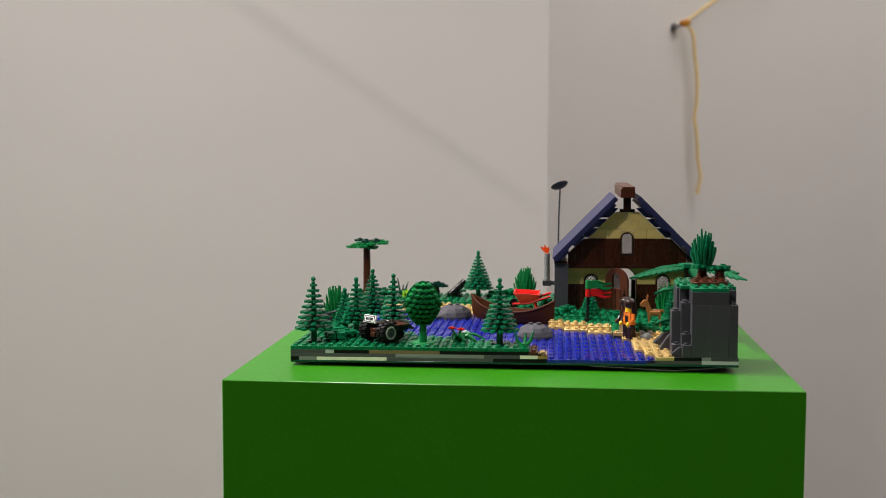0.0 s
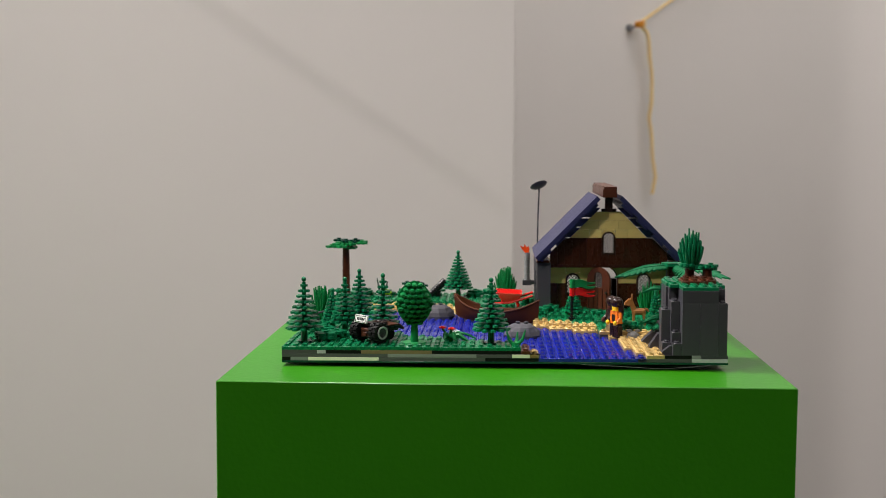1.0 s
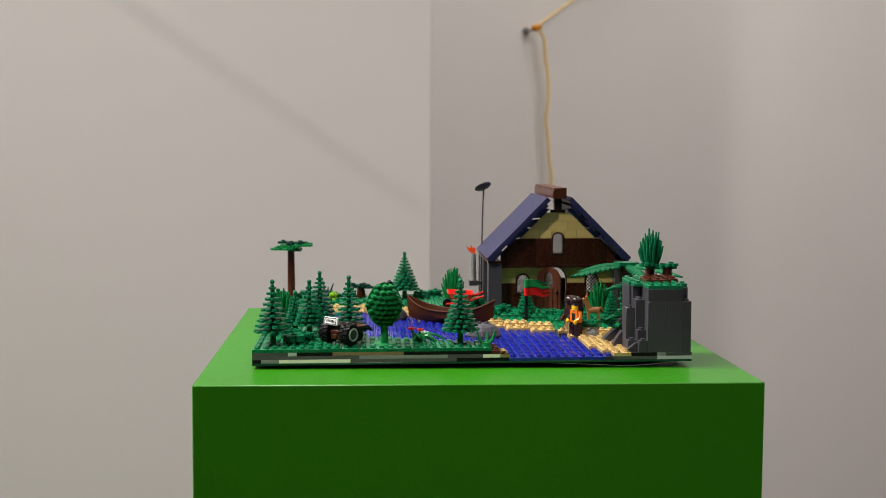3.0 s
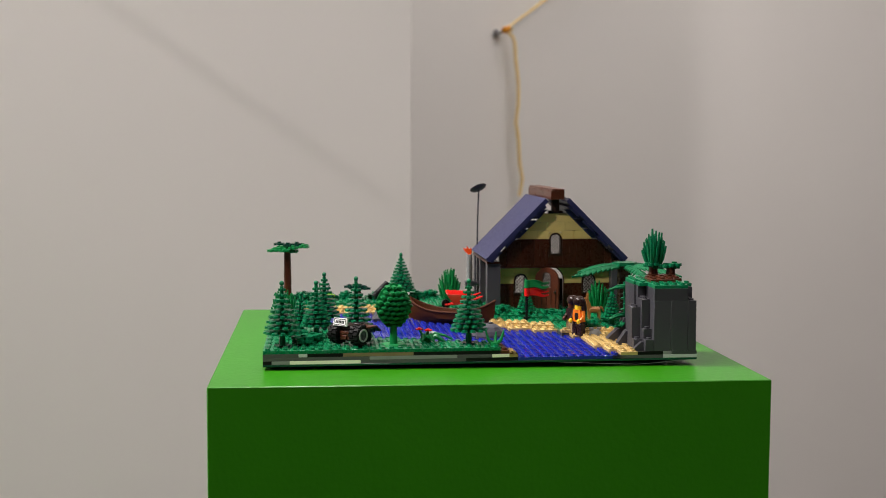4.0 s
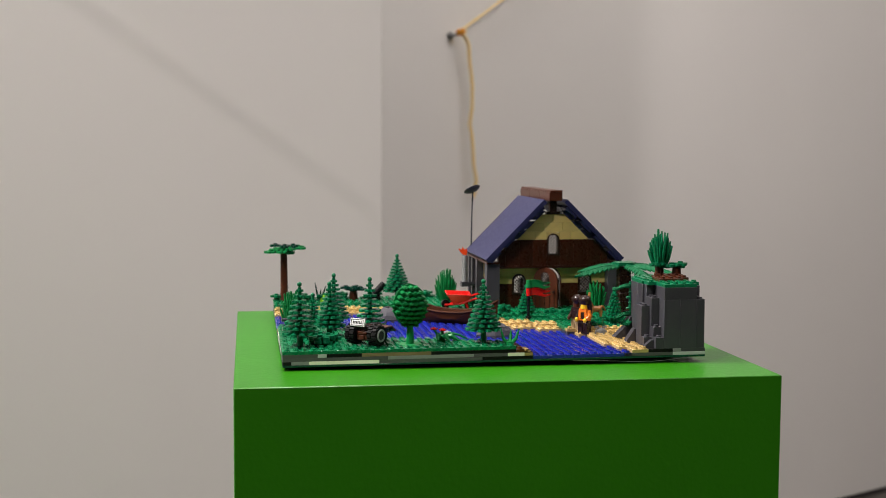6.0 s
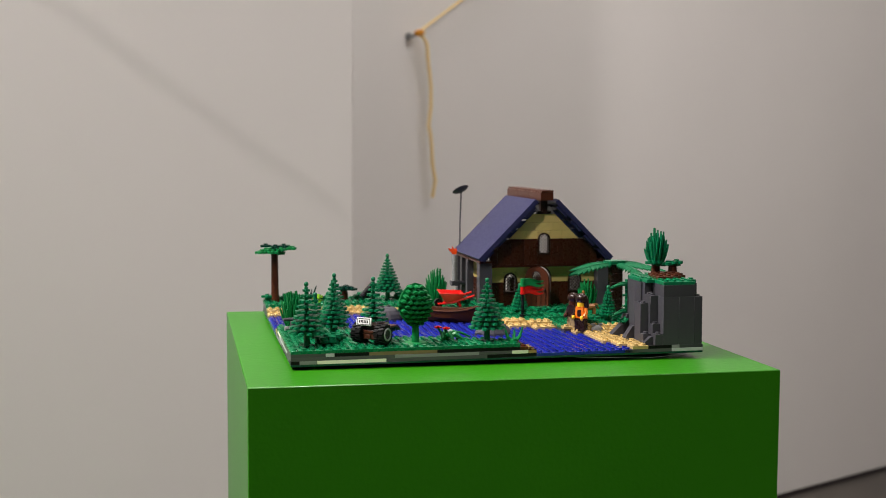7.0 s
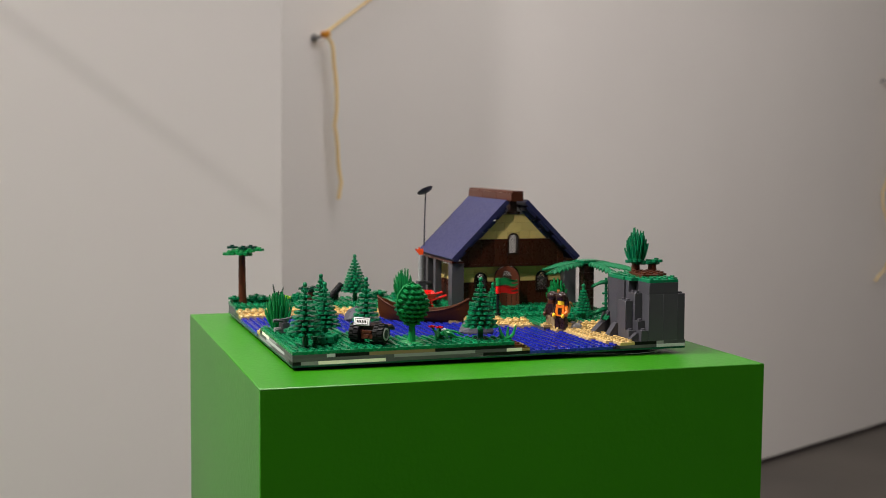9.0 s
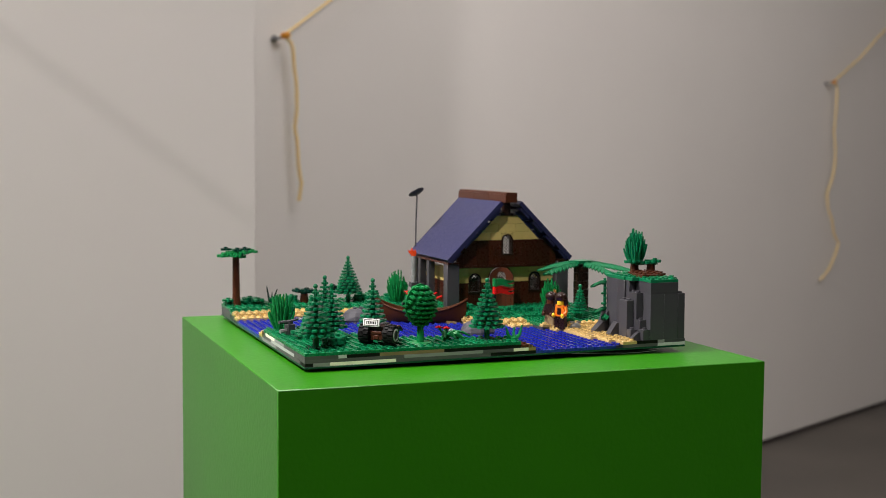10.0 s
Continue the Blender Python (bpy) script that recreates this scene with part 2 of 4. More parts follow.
rope = cord("hanging_rope", 1.640, 0.542,
            [(0.020, 0.014), (0.034, 0.012), (0.026, -0.001), (0.038, -0.010), (0.046, -0.028), (0.051, -0.083), (0.057, -0.116),
             (0.061, -0.150), (0.061, -0.212), (0.053, -0.263), (0.060, -0.293), (0.064, -0.323), (0.068, -0.381), (0.079, -0.432), (0.069, -0.483)], "yellow cord knotted to a wall hook, end hanging loose")
part("rising_end", tube(bmesh.new(), [(12, -42, 12), (205, -42, 139), (420, -45, 280), (900, -50, 600), (1800, -55, 1230)], 4.4, 8), ROPE, rope)
rope2 = cord("hanging_rope", 5.221, 0.581,
             [(0.018, 0.012), (0.062, -0.020), (0.061, -0.106), (0.052, -0.178), (0.043, -0.250), (0.065, -0.322), (0.064, -0.408),
              (0.042, -0.480), (-0.011, -0.552), (-0.002, -0.624), (0.053, -0.698), (0.083, -0.772), (0.137, -0.818), (0.101, -0.875), (0.040, -0.945), (-0.058, -0.996)], "yellow cord on a far wall hook, crumpled end hanging")
part("rising_end", tube(bmesh.new(), [(20, -42, 10), (55, -45, 36), (298, -45, 150), (497, -45, 266), (622, -45, 330), (1822, -50, 952)], 5, 8), ROPE, rope2)

# an unseen taut cord, added overhead to cast the partition's soft diagonal shadow
strung = new("shadow_cord")
tagged(strung, "thin unseen cord added to cast a soft shadow on the partition", "cord")
bm = bmesh.new()
tube(bm, [(-3580, -910, 3000), (-2040, -160, 1912), (-500, 590, 825), (-50, 810, 507)], 2.3, 8)
part("cord", bm, ROPE, strung)

# ---------------------------------------------------------------- the pedestal
pedestal = new("pedestal")
pedestal.matrix_world = pose(-0.043, -0.0755, FZ)
tagged(pedestal, "tall square plinth of board painted bright green", "pedestal")
H = -FZ * 1000
part("carcass", box(bmesh.new(), 0, 0, 0, 487, 501, H, 0.7), PAINT, pedestal)

# ---------------------------------------------------------------- the model's base
toy_base = thing("toy_baseplate", 0, 0, 0, 0, "dark green toy baseplate edged with grey, black and cream plates", "baseplate")
part("base_plate", box(bmesh.new(), 0, 0, 0, 400, 400, 2.0, 0.3), DKGREEN, toy_base)
bm = bmesh.new()
prism(bm, [(24, -3.1), (376, -5.4), (376, 0), (24, 0)], 30, 376)
part("underframe", bm, BLACK, toy_base)
EDGE = {  # colour runs along the front, in studs, top row first
    3: ((EDGE_GREY, 4), (LTGREY, 1), (EDGE_BLACK, 4), (DKTAN, 8), (EDGE_BLACK, 10)),
    2: ((EDGE_GREY, 12), (EDGE_PALE, 10), (EDGE_GREY, 4), (CREAM, 2), (TAN, 1)),
    1: ((EDGE_BLACK, 1), (EDGE_PALE, 2), (CREAM, 8), (EDGE_GREY, 12), (EDGE_BLACK, 6)),
}
SIDE = {
    3: ((EDGE_GREY, 9), (EDGE_PALE, 5), (CREAM, 5)),
    2: ((EDGE_GREY, 4), (LTGREY, 12), (EDGE_GREY, 4)),
    1: ((EDGE_BLACK, 1), (EDGE_GREY, 12), (EDGE_PALE, 8)),
}
for row, runs in EDGE.items():
    i = 0
    for mat, k in runs:
        at(part("edge_plate", brick(k, 1, PLATE, mat, row == 2 and k == 1), mat, toy_base), i * STUD, 0, 2 + (row - 1) * PLATE)
        i += k
for row, runs in SIDE.items():
    j = 1
    for mat, k in runs:
        at(part("edge_plate", brick(1, k, PLATE, mat, False), mat, toy_base), 0, j * STUD, 2 + (row - 1) * PLATE)
        j += k
for i, k, mat, lift in ((40, 6, EDGE_GREY, 0), (46, 4, LTGREY, 0), (43, 3, EDGE_BLACK, 1), (46, 1, EDGE_PALE, 1), (47, 3, DKGREY, 1)):
    at(part("edge_plate", brick(k, 1, PLATE, mat, False), mat, toy_base), i * STUD, 0, 2 + lift * PLATE)

# terrain: how many studs the island reaches back, and where the far shore begins, stud by stud across
ISLAND = [21] * 5 + [20] * 2 + [18] * 2 + [13] * 2 + [11] * 2 + [8] * 3 + [7] * 4 + [5] * 4 + [4] * 3
SHORE = ([38] * 15 + [36] * 3 + [34] * 3 + [31] * 3 + [28] * 3 + [25] * 2 + [22] * 2 + [20] * 3 + [18] * 3 + [15] * 1 + [13] * 1
         + [5] * 1 + [2] * 1 + [0] * 9)
LEVEL = {"water": 5.2, "sand": 8.4, "rim": 8.4, "brown": 11.6, "dune": 11.6, "grass": G, "bank": 11.6, "lawn": G}


def ground(i, j):
    """What lies at stud i across and j back."""
    isl = ISLAND[i] if i < len(ISLAND) else 0
    if j < isl:
        return "grass"
    if (i < 28 and j < isl + 1) or (i == 27 and j < 4):
        return "brown"
    if (i < 3 and j < isl + 3) or (i == 28 and j < 3) or (8 < i < 14 and j < isl + 2):
        return "rim"
    if i >= 43 and j < 10:
        return "rock"
    s = SHORE[i]
    if j < s:
        return "water"
    if i >= 37:
        return "sand" if j < 15 else ("dune" if j < 16 else ("bank" if j < 22 else "lawn"))
    d = j - s
    if i < 27:
        return "sand" if d < 2 else ("dune" if d < 4 else ("bank" if d < 5 else "lawn"))
    return "sand" if d < 2 else ("dune" if d < 4 else ("bank" if d < 7 else "lawn"))


ground_map = {(i, j): ground(i, j) for i in range(50) for j in range(50)}
REGIONS = {
    "grass_island": (("grass", "brown", "rim"), "green studded toy plates stepping down to brown and tan", "toy lawn"),
    "toy_pond": (("water",), "blue studded toy plates laid as open water", "toy water"),
    "sand_shore": (("sand", "dune"), "tan studded toy plates laid as a stepped beach", "toy beach"),
    "grass_bank": (("bank", "lawn"), "green studded toy plates on the far bank", "toy lawn"),
}
HUE = {"water": BLUE, "sand": TAN, "rim": TAN, "brown": BROWN, "dune": TAN, "grass": GREEN, "bank": GREEN, "lawn": GREEN}
rnd = random.Random(7)


def lay(owner, kinds):
    """Cover the cells of some kinds with plates of several sizes, and fill the space under them."""
    left = {c for c, k in ground_map.items() if k in kinds}
    bm = bmesh.new()
    for (i, j) in sorted(left, key=lambda c: (c[1], c[0])):
        if (i, j) not in left:
            continue
        kind = ground_map[i, j]
        sizes = [(2, 8), (4, 6), (2, 6), (6, 2), (4, 4), (2, 4), (4, 2), (2, 3), (2, 2), (1, 4), (4, 1), (1, 2), (2, 1), (1, 1)]
        if kind == "water":
            sizes = [(1, 8), (2, 8), (1, 6), (2, 4)] + sizes[4:]
        start = rnd.randrange(0, 3)
        for a, b in sizes[start:] + [(1, 1)]:
            cells = [(i + p, j + q) for p in range(a) for q in range(b)]
            if all(c in left and ground_map[c] == kind for c in cells):
                break
        left -= set(cells)
        z = LEVEL[kind]
        at(part("plate", brick(a, b, PLATE, HUE[kind]), HUE[kind], owner), i * STUD, j * STUD, z - PLATE)
        if z - PLATE > 2.1:
            box(bm, i * STUD + 0.5, j * STUD + 0.6, 2.0, (i + a) * STUD - 0.5, (j + b) * STUD - 0.5, z - PLATE - 0.05, 0)
    if bm.verts:
        part("filler", bm, DKGREY, owner, smooth=False)


# ---------------------------------------------------------------- plants


def lobe(bm, r0, r1, w, z, turn, th, tilt=0.0, twist=0.0):
    """A flat round-ended tab that sticks out from a trunk."""
    m = Matrix.Rotation(turn, 4, "Z") @ Matrix.Rotation(tilt, 4, "Y") @ Matrix.Rotation(twist, 4, "X")
    out = [(r0, -w * 0.7), (r1 - w * 0.6, -w), (r1, -w * 0.55), (r1, w * 0.55), (r1 - w * 0.6, w), (r0, w * 0.7)]
    lo = [bm.verts.new(m @ Vector((x, y, -th * 0.6)) + Vector((0, 0, z))) for x, y in out]
    hi = [bm.verts.new(m @ Vector((x * 0.985, y * 0.85, th * 0.4)) + Vector((0, 0, z))) for x, y in out]
    bm.faces.new(lo)
    bm.faces.new(hi)
    for i in range(6):
        bm.faces.new((lo[i], lo[(i + 1) % 6], hi[(i + 1) % 6], hi[i]))


def pine(x, y, z, h, r, tiers, rz=0, mat=LEAF, label="dark green toy pine with toothed tiers of branches"):
    t = thing("toy_pine_tree", x, y, z, rz, label, "toy tree", "toy pine trees")
    low = h * 0.24
    bm = cyl(bmesh.new(), 0, 0, 0, 7.6, 1.6, 18, 7.0)
    part("foot", bm, DKGREEN, t)
    bm = cyl(bmesh.new(), 0, 0, 1.0, 3.0, h * 0.9, 12, 1.7)
    ball(bm, 0, 0, h - 2.6, 2.2, 2.2, 2.4, 12, 8)
    part("trunk", bm, mat, t)
    for k in range(tiers):
        f = k / (tiers - 1)
        zz = low + (h - 8 - low) * f
        rr = r * (1 - f) ** 0.95 + 3.6 * f
        count = max(6, int(12 - 5 * f))
        bm = bmesh.new()
        for s in range(count):
            lobe(bm, 1.0, rr * (0.97 + 0.03 * math.cos(s * 2.4)), min(2.7, rr * 0.22), zz, (s + (k % 2) * 0.5) * 2 * math.pi / count, 2.0, 0.06)
        cyl(bm, 0, 0, zz - 1.0, rr * 0.55, 1.6, 12, rr * 0.5)
        part("branch_tier", bm, mat, t, smooth=False)
    return t


def round_tree(x, y, z):
    t = thing("toy_round_tree", x, y, z, 8, "bright green toy tree with an egg-shaped scaled crown", "toy tree")
    part("foot", cyl(bmesh.new(), 0, 0, 0, 11.5, 1.8, 24, 10.5), BRIGHT, t)
    part("trunk", cyl(bmesh.new(), 0, 0, 1.5, 3.8, 20, 14, 2.8), BRIGHT, t)
    # an egg-shaped core with a mould seam, and staggered rows of blunt pegs on both faces
    base, top, girth = 16.0, 58.0, 17.6

    def wide(zz):
        f = min(max((zz - base) / (top - base), 0.0), 1.0)
        return girth * math.sin(math.pi * f) ** 0.52
    bm = bmesh.new()
    rim = [(wide(base + (top - base) * k / 20), base + (top - base) * k / 20) for k in range(21)]
    prism(bm, [(0.93 * w, q) for w, q in rim] + [(-0.93 * w, q) for w, q in rim[-2:0:-1]], -0.8, 0.8)
    part("seam", bm, BRIGHT, t)
    bm = bmesh.new()
    ball(bm, 0, 0, (base + top) / 2 - 0.5, girth - 6.0, girth - 9.0, (top - base) / 2 - 4.5, 20, 12)
    part("crown", bm, BRIGHT, t)
    row = 0
    zz = base + 3.0
    while zz < top - 1.5:
        half = wide(zz) - 1.6
        step = 5.3
        n = int(half / step + 0.6)
        bm = bmesh.new()
        for k in range(-n, n + 1):
            px = k * step + (step / 2 if row % 2 else 0)
            if abs(px) > half:
                continue
            deep = math.sqrt(max(half * half - px * px, 0.0)) * 0.84 + 1.6
            for sgn in (-1, 1):
                m = Matrix.Translation((px, sgn * deep * 0.5, zz)) @ Matrix.Rotation(-sgn * 0.2, 4, "X") @ Matrix.Rotation(0.04, 4, "Y")
                made = bmesh.ops.create_cube(bm, size=1, matrix=m @ Matrix.Diagonal((4.5, deep, 2.7, 1)))["verts"]
                bmesh.ops.bevel(bm, geom=list({e for v in made for e in v.link_edges}), offset=0.9, segments=2, affect="EDGES")
        part("leaf_tier", bm, BRIGHT, t)
        zz += 4.4
        row += 1
    return t


def tuft(x, y, z, h, r, count, mat, seed, label, stem=0):
    """A stand of stiff upright blades."""
    t = thing("toy_grass_tuft", x, y, z, 0, label, "toy plant", "toy grass tufts")
    q = random.Random(seed)
    part("root", cyl(bmesh.new(), 0, 0, 0, 6.0, 3.2, 16), mat, t)
    for k in range(count):
        a = k * 2.39996
        f = math.sqrt((k + 0.5) / count)
        rr = r * f
        hh = h * (1 - 0.52 * f ** 3.2) * q.uniform(0.84, 1.04)
        c, s = math.cos(a), math.sin(a)
        b = r * 0.5 * f
        pts = [(b * c, b * s, 2), ((b + (rr - b) * 0.45) * c, (b + (rr - b) * 0.45) * s, hh * 0.4), ((b + (rr - b) * 0.8) * c, (b + (rr - b) * 0.8) * s, hh * 0.75), (rr * c, rr * s, hh)]
        part("blade", tube(bmesh.new(), pts, [1.3, 1.35, 1.15, 0.75], 6), mat, t)
    return t


def leaf_plate(bm, x, y, z, size, turn):
    """A flat toy leaf piece with rounded fingers and studs."""
    for s in range(5):
        lobe_m = turn + s * 2 * math.pi / 5
        cx, cy = x + size * 0.62 * math.cos(lobe_m), y + size * 0.62 * math.sin(lobe_m)
        cyl(bm, cx, cy, z, size * 0.36, 2.6, 10)
    cyl(bm, x, y, z, size * 0.5, 2.6, 12)
    cyl(bm, x, y, z + 2.5, 2.4, 1.7, 10)


def bush(x, y, z, size, seed, mat=LEAF, label="low leafy green toy plant lying on the grass"):
    t = thing("toy_bush", x, y, z, 0, label, "toy plant", "toy bushes")
    q = random.Random(seed)
    for k in range(3):
        bm = bmesh.new()
        leaf_plate(bm, q.uniform(-0.4, 0.4) * size, q.uniform(-0.4, 0.4) * size, k * 2.7, size * q.uniform(0.6, 0.9), q.uniform(0, 6))
        part("leaf_plate", bm, mat, t)
    return t


def palm_leaf(length, droop, rise, width=10.0):
    """A curved palm frond with a toothed edge."""
    bm = bmesh.new()
    n = 9
    tops = []
    for k in range(n + 1):
        f = k / n
        px = length * f
        pz = rise * math.sin(f * 2.2) - droop * f * f
        w = width * (0.35 + 1.3 * f) * (1 - f) ** 0.55 + 0.6
        tops.append((px, pz, w))
    for (x0, z0, w0), (x1, z1, w1) in zip(tops, tops[1:]):
        for sgn in (-1, 1):
            a = bm.verts.new((x0, 0, z0 + 0.9))
            b = bm.verts.new((x1, 0, z1 + 0.9))
            c = bm.verts.new((x1 + 5.0, sgn * w1 * 1.08, z1 - 0.42 * w1))
            d = bm.verts.new((x0 + 1.6, sgn * w0 * 0.52, z0 - 0.24 * w0))
            e = [bm.verts.new(v.co - Vector((0, 0, 1.5))) for v in (a, b, c, d)]
            top = (a, b, c, d)
            bm.faces.new(top)
            bm.faces.new(e)
            for i in range(4):
                bm.faces.new((top[i], top[(i + 1) % 4], e[(i + 1) % 4], e[i]))
    tube(bm, [(x, 0, z + 0.3) for x, z, w in tops], 1.1, 6)
    return bm


for x, y, z, h, r, tiers, rz in ((17, 24, G, 61, 18, 9, 5), (56, 133, G, 57.5, 16.5, 10, 20), (48, 79, G, 55, 16, 9, 33), (86, 66, G, 60, 16, 9, 12),
                                 (189, 22, G, 61, 18, 10, 8), (148, 360, G, 57, 18, 11, 0), (276, 222, 11.6, 36, 11, 7, 25),
                                 (354, 145, 11.6, 40, 9.5, 8, 15)):
    pine(x, y, z, h, r, tiers, rz)
pine(33, 100, G, 42, 12, 8, 40)
round_tree(119, 20, G)
tuft(16, 153, G, 39, 15, 46, BRIGHT, 3, "tall spiky green toy grass on the island's edge")
tuft(204, 339, G, 39, 14, 42, BRIGHT, 5, "spiky green toy grass on the far bank")
tuft(375, 60, 81, 36, 12.5, 44, LEAF, 8, "spiky green toy plant on top of the cliff")
tuft(357, 226, G, 35, 13, 34, BRIGHT, 9, "green toy plant growing before the cottage")
for k, (x, y, s) in enumerate(((36, 33, 13), (48, 50, 12), (30, 66, 13), (22, 92, 12), (250, 236, 12), (300, 215, 11), (318, 205, 13), (336, 196, 12), (357, 174, 12),
                               (335, 134, 11), (60, 372, 13), (82, 382, 13), (30, 384, 13), (120, 384, 13), (170, 372, 13), (200, 362, 12), (8, 376, 11), (326, 136, 10), (230, 300, 11),
                               (40, 368, 12), (185, 388, 13))):
    bush(x, y, G if y > 230 or y < 110 else 11.6, s, k)
bush(62, 362, G, 9, 50, LIME, "lime green leafy toy plant on the far bank")


def leafy_tree(x, y, z, h, label, mats, trunk, spread, seed, count):
    t = thing("toy_leaf_tree", x, y, z, 0, label, "toy tree")
    bm = cyl(bmesh.new(), 0, 0, 0, 5.5, 9.6, 14, 4.8)
    cyl(bm, 0, 0, 9, 4.6, h - 18, 14, 4.0)
    part("trunk", bm, trunk, t)
    q = random.Random(seed)
    part("hub", cyl(bmesh.new(), 0, 0, h - 9.5, 5.0, 5, 12), mats[0], t)
    for k in range(count):
        a = k * 2.4
        mat = mats[k % len(mats)]
        rr = spread * (0.25 + 0.7 * (k / count))
        lift = (h - 6.5 - 2.0 * (k % 2)) if mat is DKGREEN else h - 15 + (k % 3) * 3.6 + 3 * k / count
        bm = bmesh.new()
        rr *= 0.82 if mat is DKGREEN else 1.0
        leaf_plate(bm, rr * math.cos(a), rr * math.sin(a) * 0.8, lift, 7.4 * q.uniform(0.85, 1.1), q.uniform(0, 6))
        part("leaf_plate", bm, mat, t)
    return t


leafy_tree(13, 373, G, 72, "brown-trunked toy tree with a flat top of green and dark leaves", (BRIGHT, BRIGHT, DKGREEN), BROWN, 25, 4, 17)
leafy_tree(96, 372, G, 21, "low dark-leaved toy shrub on a brown stump", (DKGREEN,), BROWN, 16, 6, 6)

palm = thing("toy_palm_tree", 378, 190, G - 3.2, 0, "toy palm with a dark brown trunk and arched green fronds", "toy tree")
for k in range(6):
    at(part("trunk_brick", box(bmesh.new(), -6.5, -6.5, 0, 6.5, 6.5, 9.55, 0.5), DKBROWN, palm), 0, 0, k * 9.6)
bm = prism(bmesh.new(), [(-13, -3), (-8, -9), (8, -9), (13, -3), (13, 3), (8, 9), (-8, 9), (-13, 3)], 58.5, 62, "z")
part("hub", bm, LEAF, palm)
for turn, length in ((208, 62), (275, 58), (318, 56), (95, 44), (20, 44), (160, 40)):
    at(part("frond", palm_leaf(length, 9, 1.6, 11), FROND, palm, smooth=False), 6 * math.cos(radians(turn)), 6 * math.sin(radians(turn)), 58.8, 0, 0, turn)

flower = thing("toy_flowers", 150, 34, G, 0, "green toy flower stem with red and white blooms", "toy plant")
bm = cyl(bmesh.new(), 0, 0, 0, 4.0, 4, 12)
for a, hh in ((2.8, 12), (1.2, 10.5), (0.2, 8.5)):
    tube(bm, [(0, 0, 3), (3 * math.cos(a), 2 * math.sin(a), hh * 0.6), (6.5 * math.cos(a), 4 * math.sin(a), hh)], 1.2, 6)
tube(bm, [(0, 0, 4), (8, -2, 9), (17, -3, 7), (25, -3, 3)], [1.5, 1.5, 1.3, 0.8], 6)
tube(bm, [(0, 0, 4), (4, -6, 7), (7, -10, 2)], [1.5, 2.8, 0.8], 6)
tube(bm, [(0, 0, 3), (-3, -5, 7), (-4, -9, 3)], [1.5, 2.8, 0.8], 6)
tube(bm, [(0, 0, 4), (10, -4, 6), (18, -7, 1.5)], [1.6, 3.0, 0.8], 6)
tube(bm, [(0, 0, 4), (2, 5, 8), (8, 9, 5)], [1.6, 2.6, 0.8], 6)
part("stem", bm, BRIGHT, flower)
for a, hh, mat in ((2.8, 12, RED), (1.2, 10.5, RED), (0.2, 8.5, LTGREY)):
    bm = bmesh.new()
    for s in range(5):
        cyl(bm, 6.5 * math.cos(a) + 2.4 * math.cos(s * 1.257), 4 * math.sin(a) + 2.4 * math.sin(s * 1.257), hh, 1.35, 1.3, 8)
    cyl(bm, 6.5 * math.cos(a), 4 * math.sin(a), hh, 1.5, 2.0, 8)
    part("bloom", bm, mat, flower)

reeds = thing("toy_reeds", 211, 8, G, 0, "three-bladed bright green toy reed on the island", "toy plant")
part("root", cyl(bmesh.new(), 0, 0, 0, 3.8, 3.4, 12), BRIGHT, reeds)
for dx, dy, hh in ((-8, 0, 14), (2, 2, 13), (9, -1, 15)):
    part("blade", tube(bmesh.new(), [(dx * 0.3, 0, 2), (dx * 0.7, dy, 6), (dx, dy, hh)], [2.0, 1.6, 0.6], 6), BRIGHT, reeds)

sprig = thing("toy_reeds", 55, 374, G, 0, "thin grey-green toy reed on the far bank", "toy plant")
for dx, hh in ((-5, 22), (2, 14), (8, 18)):
    part("blade", tube(bmesh.new(), [(dx * 0.2, 0, 0), (dx * 0.6, 0, hh * 0.5), (dx, 0, hh)], [1.5, 1.2, 0.5], 6), DKGREEN, sprig)

# ---------------------------------------------------------------- the cliff
cliff = thing("toy_cliff", 0, 0, 0, 0, "stepped cliff of dark grey toy bricks with a green top", "toy cliff")
ROCK = (  # x, y, studs across, studs back, foot, head
    (359, 0, 2, 3, 8.4, 55), (375, 0, 2, 3, 8.4, 55), (359, 0, 4, 3, 55, 66.4),
    (391, 0, 1, 2, 8.4, 55), (391, 14, 1, 3, 5.2, 66.4),
    (351, 0.4, 1, 1, 5.2, 19), (351, 8, 1, 1, 5.2, 28), (351, 15, 1, 2, 5.2, 55), (351, 30, 1, 3, 5.2, 66.4),
    (343, 12, 1, 1, 5.2, 18), (343, 20, 1, 2, 5.2, 47), (349, 36, 1, 2, 5.2, 66.2), (349, 52, 1, 2, 5.2, 66.2),
    (359, 24, 4, 4, 2.1, 66.4), (359, 56, 4, 3, 2.1, 66.4), (351, 54, 1, 3, 5.2, 66.4), (391, 38, 1, 4, 5.2, 66.4),
)
for x, y, a, b, z0, z1 in ROCK:
    at(part("brick", brick(a, b, z1 - z0, DKGREY), DKGREY, cliff), x, y, z0)
for x, y, w, d, z0, z1, rz in ((335, 40, 10, 9, 8.4, 22, 0), (342, 6, 9, 7, 8.4, 16, 0), (331, 66, 12, 10, 8.4, 20, 0), (340, 70, 10, 12, 8.4, 30, 0)):
    bm = prism(bmesh.new(), [(0, 0), (w, 0), (w, z1 - z0), (w - 2, z1 - z0), (0, 2)], 0, d)
    at(part("slope_brick", bm, DKGREY, cliff, smooth=False), x, y, z0, 0, 0, rz)
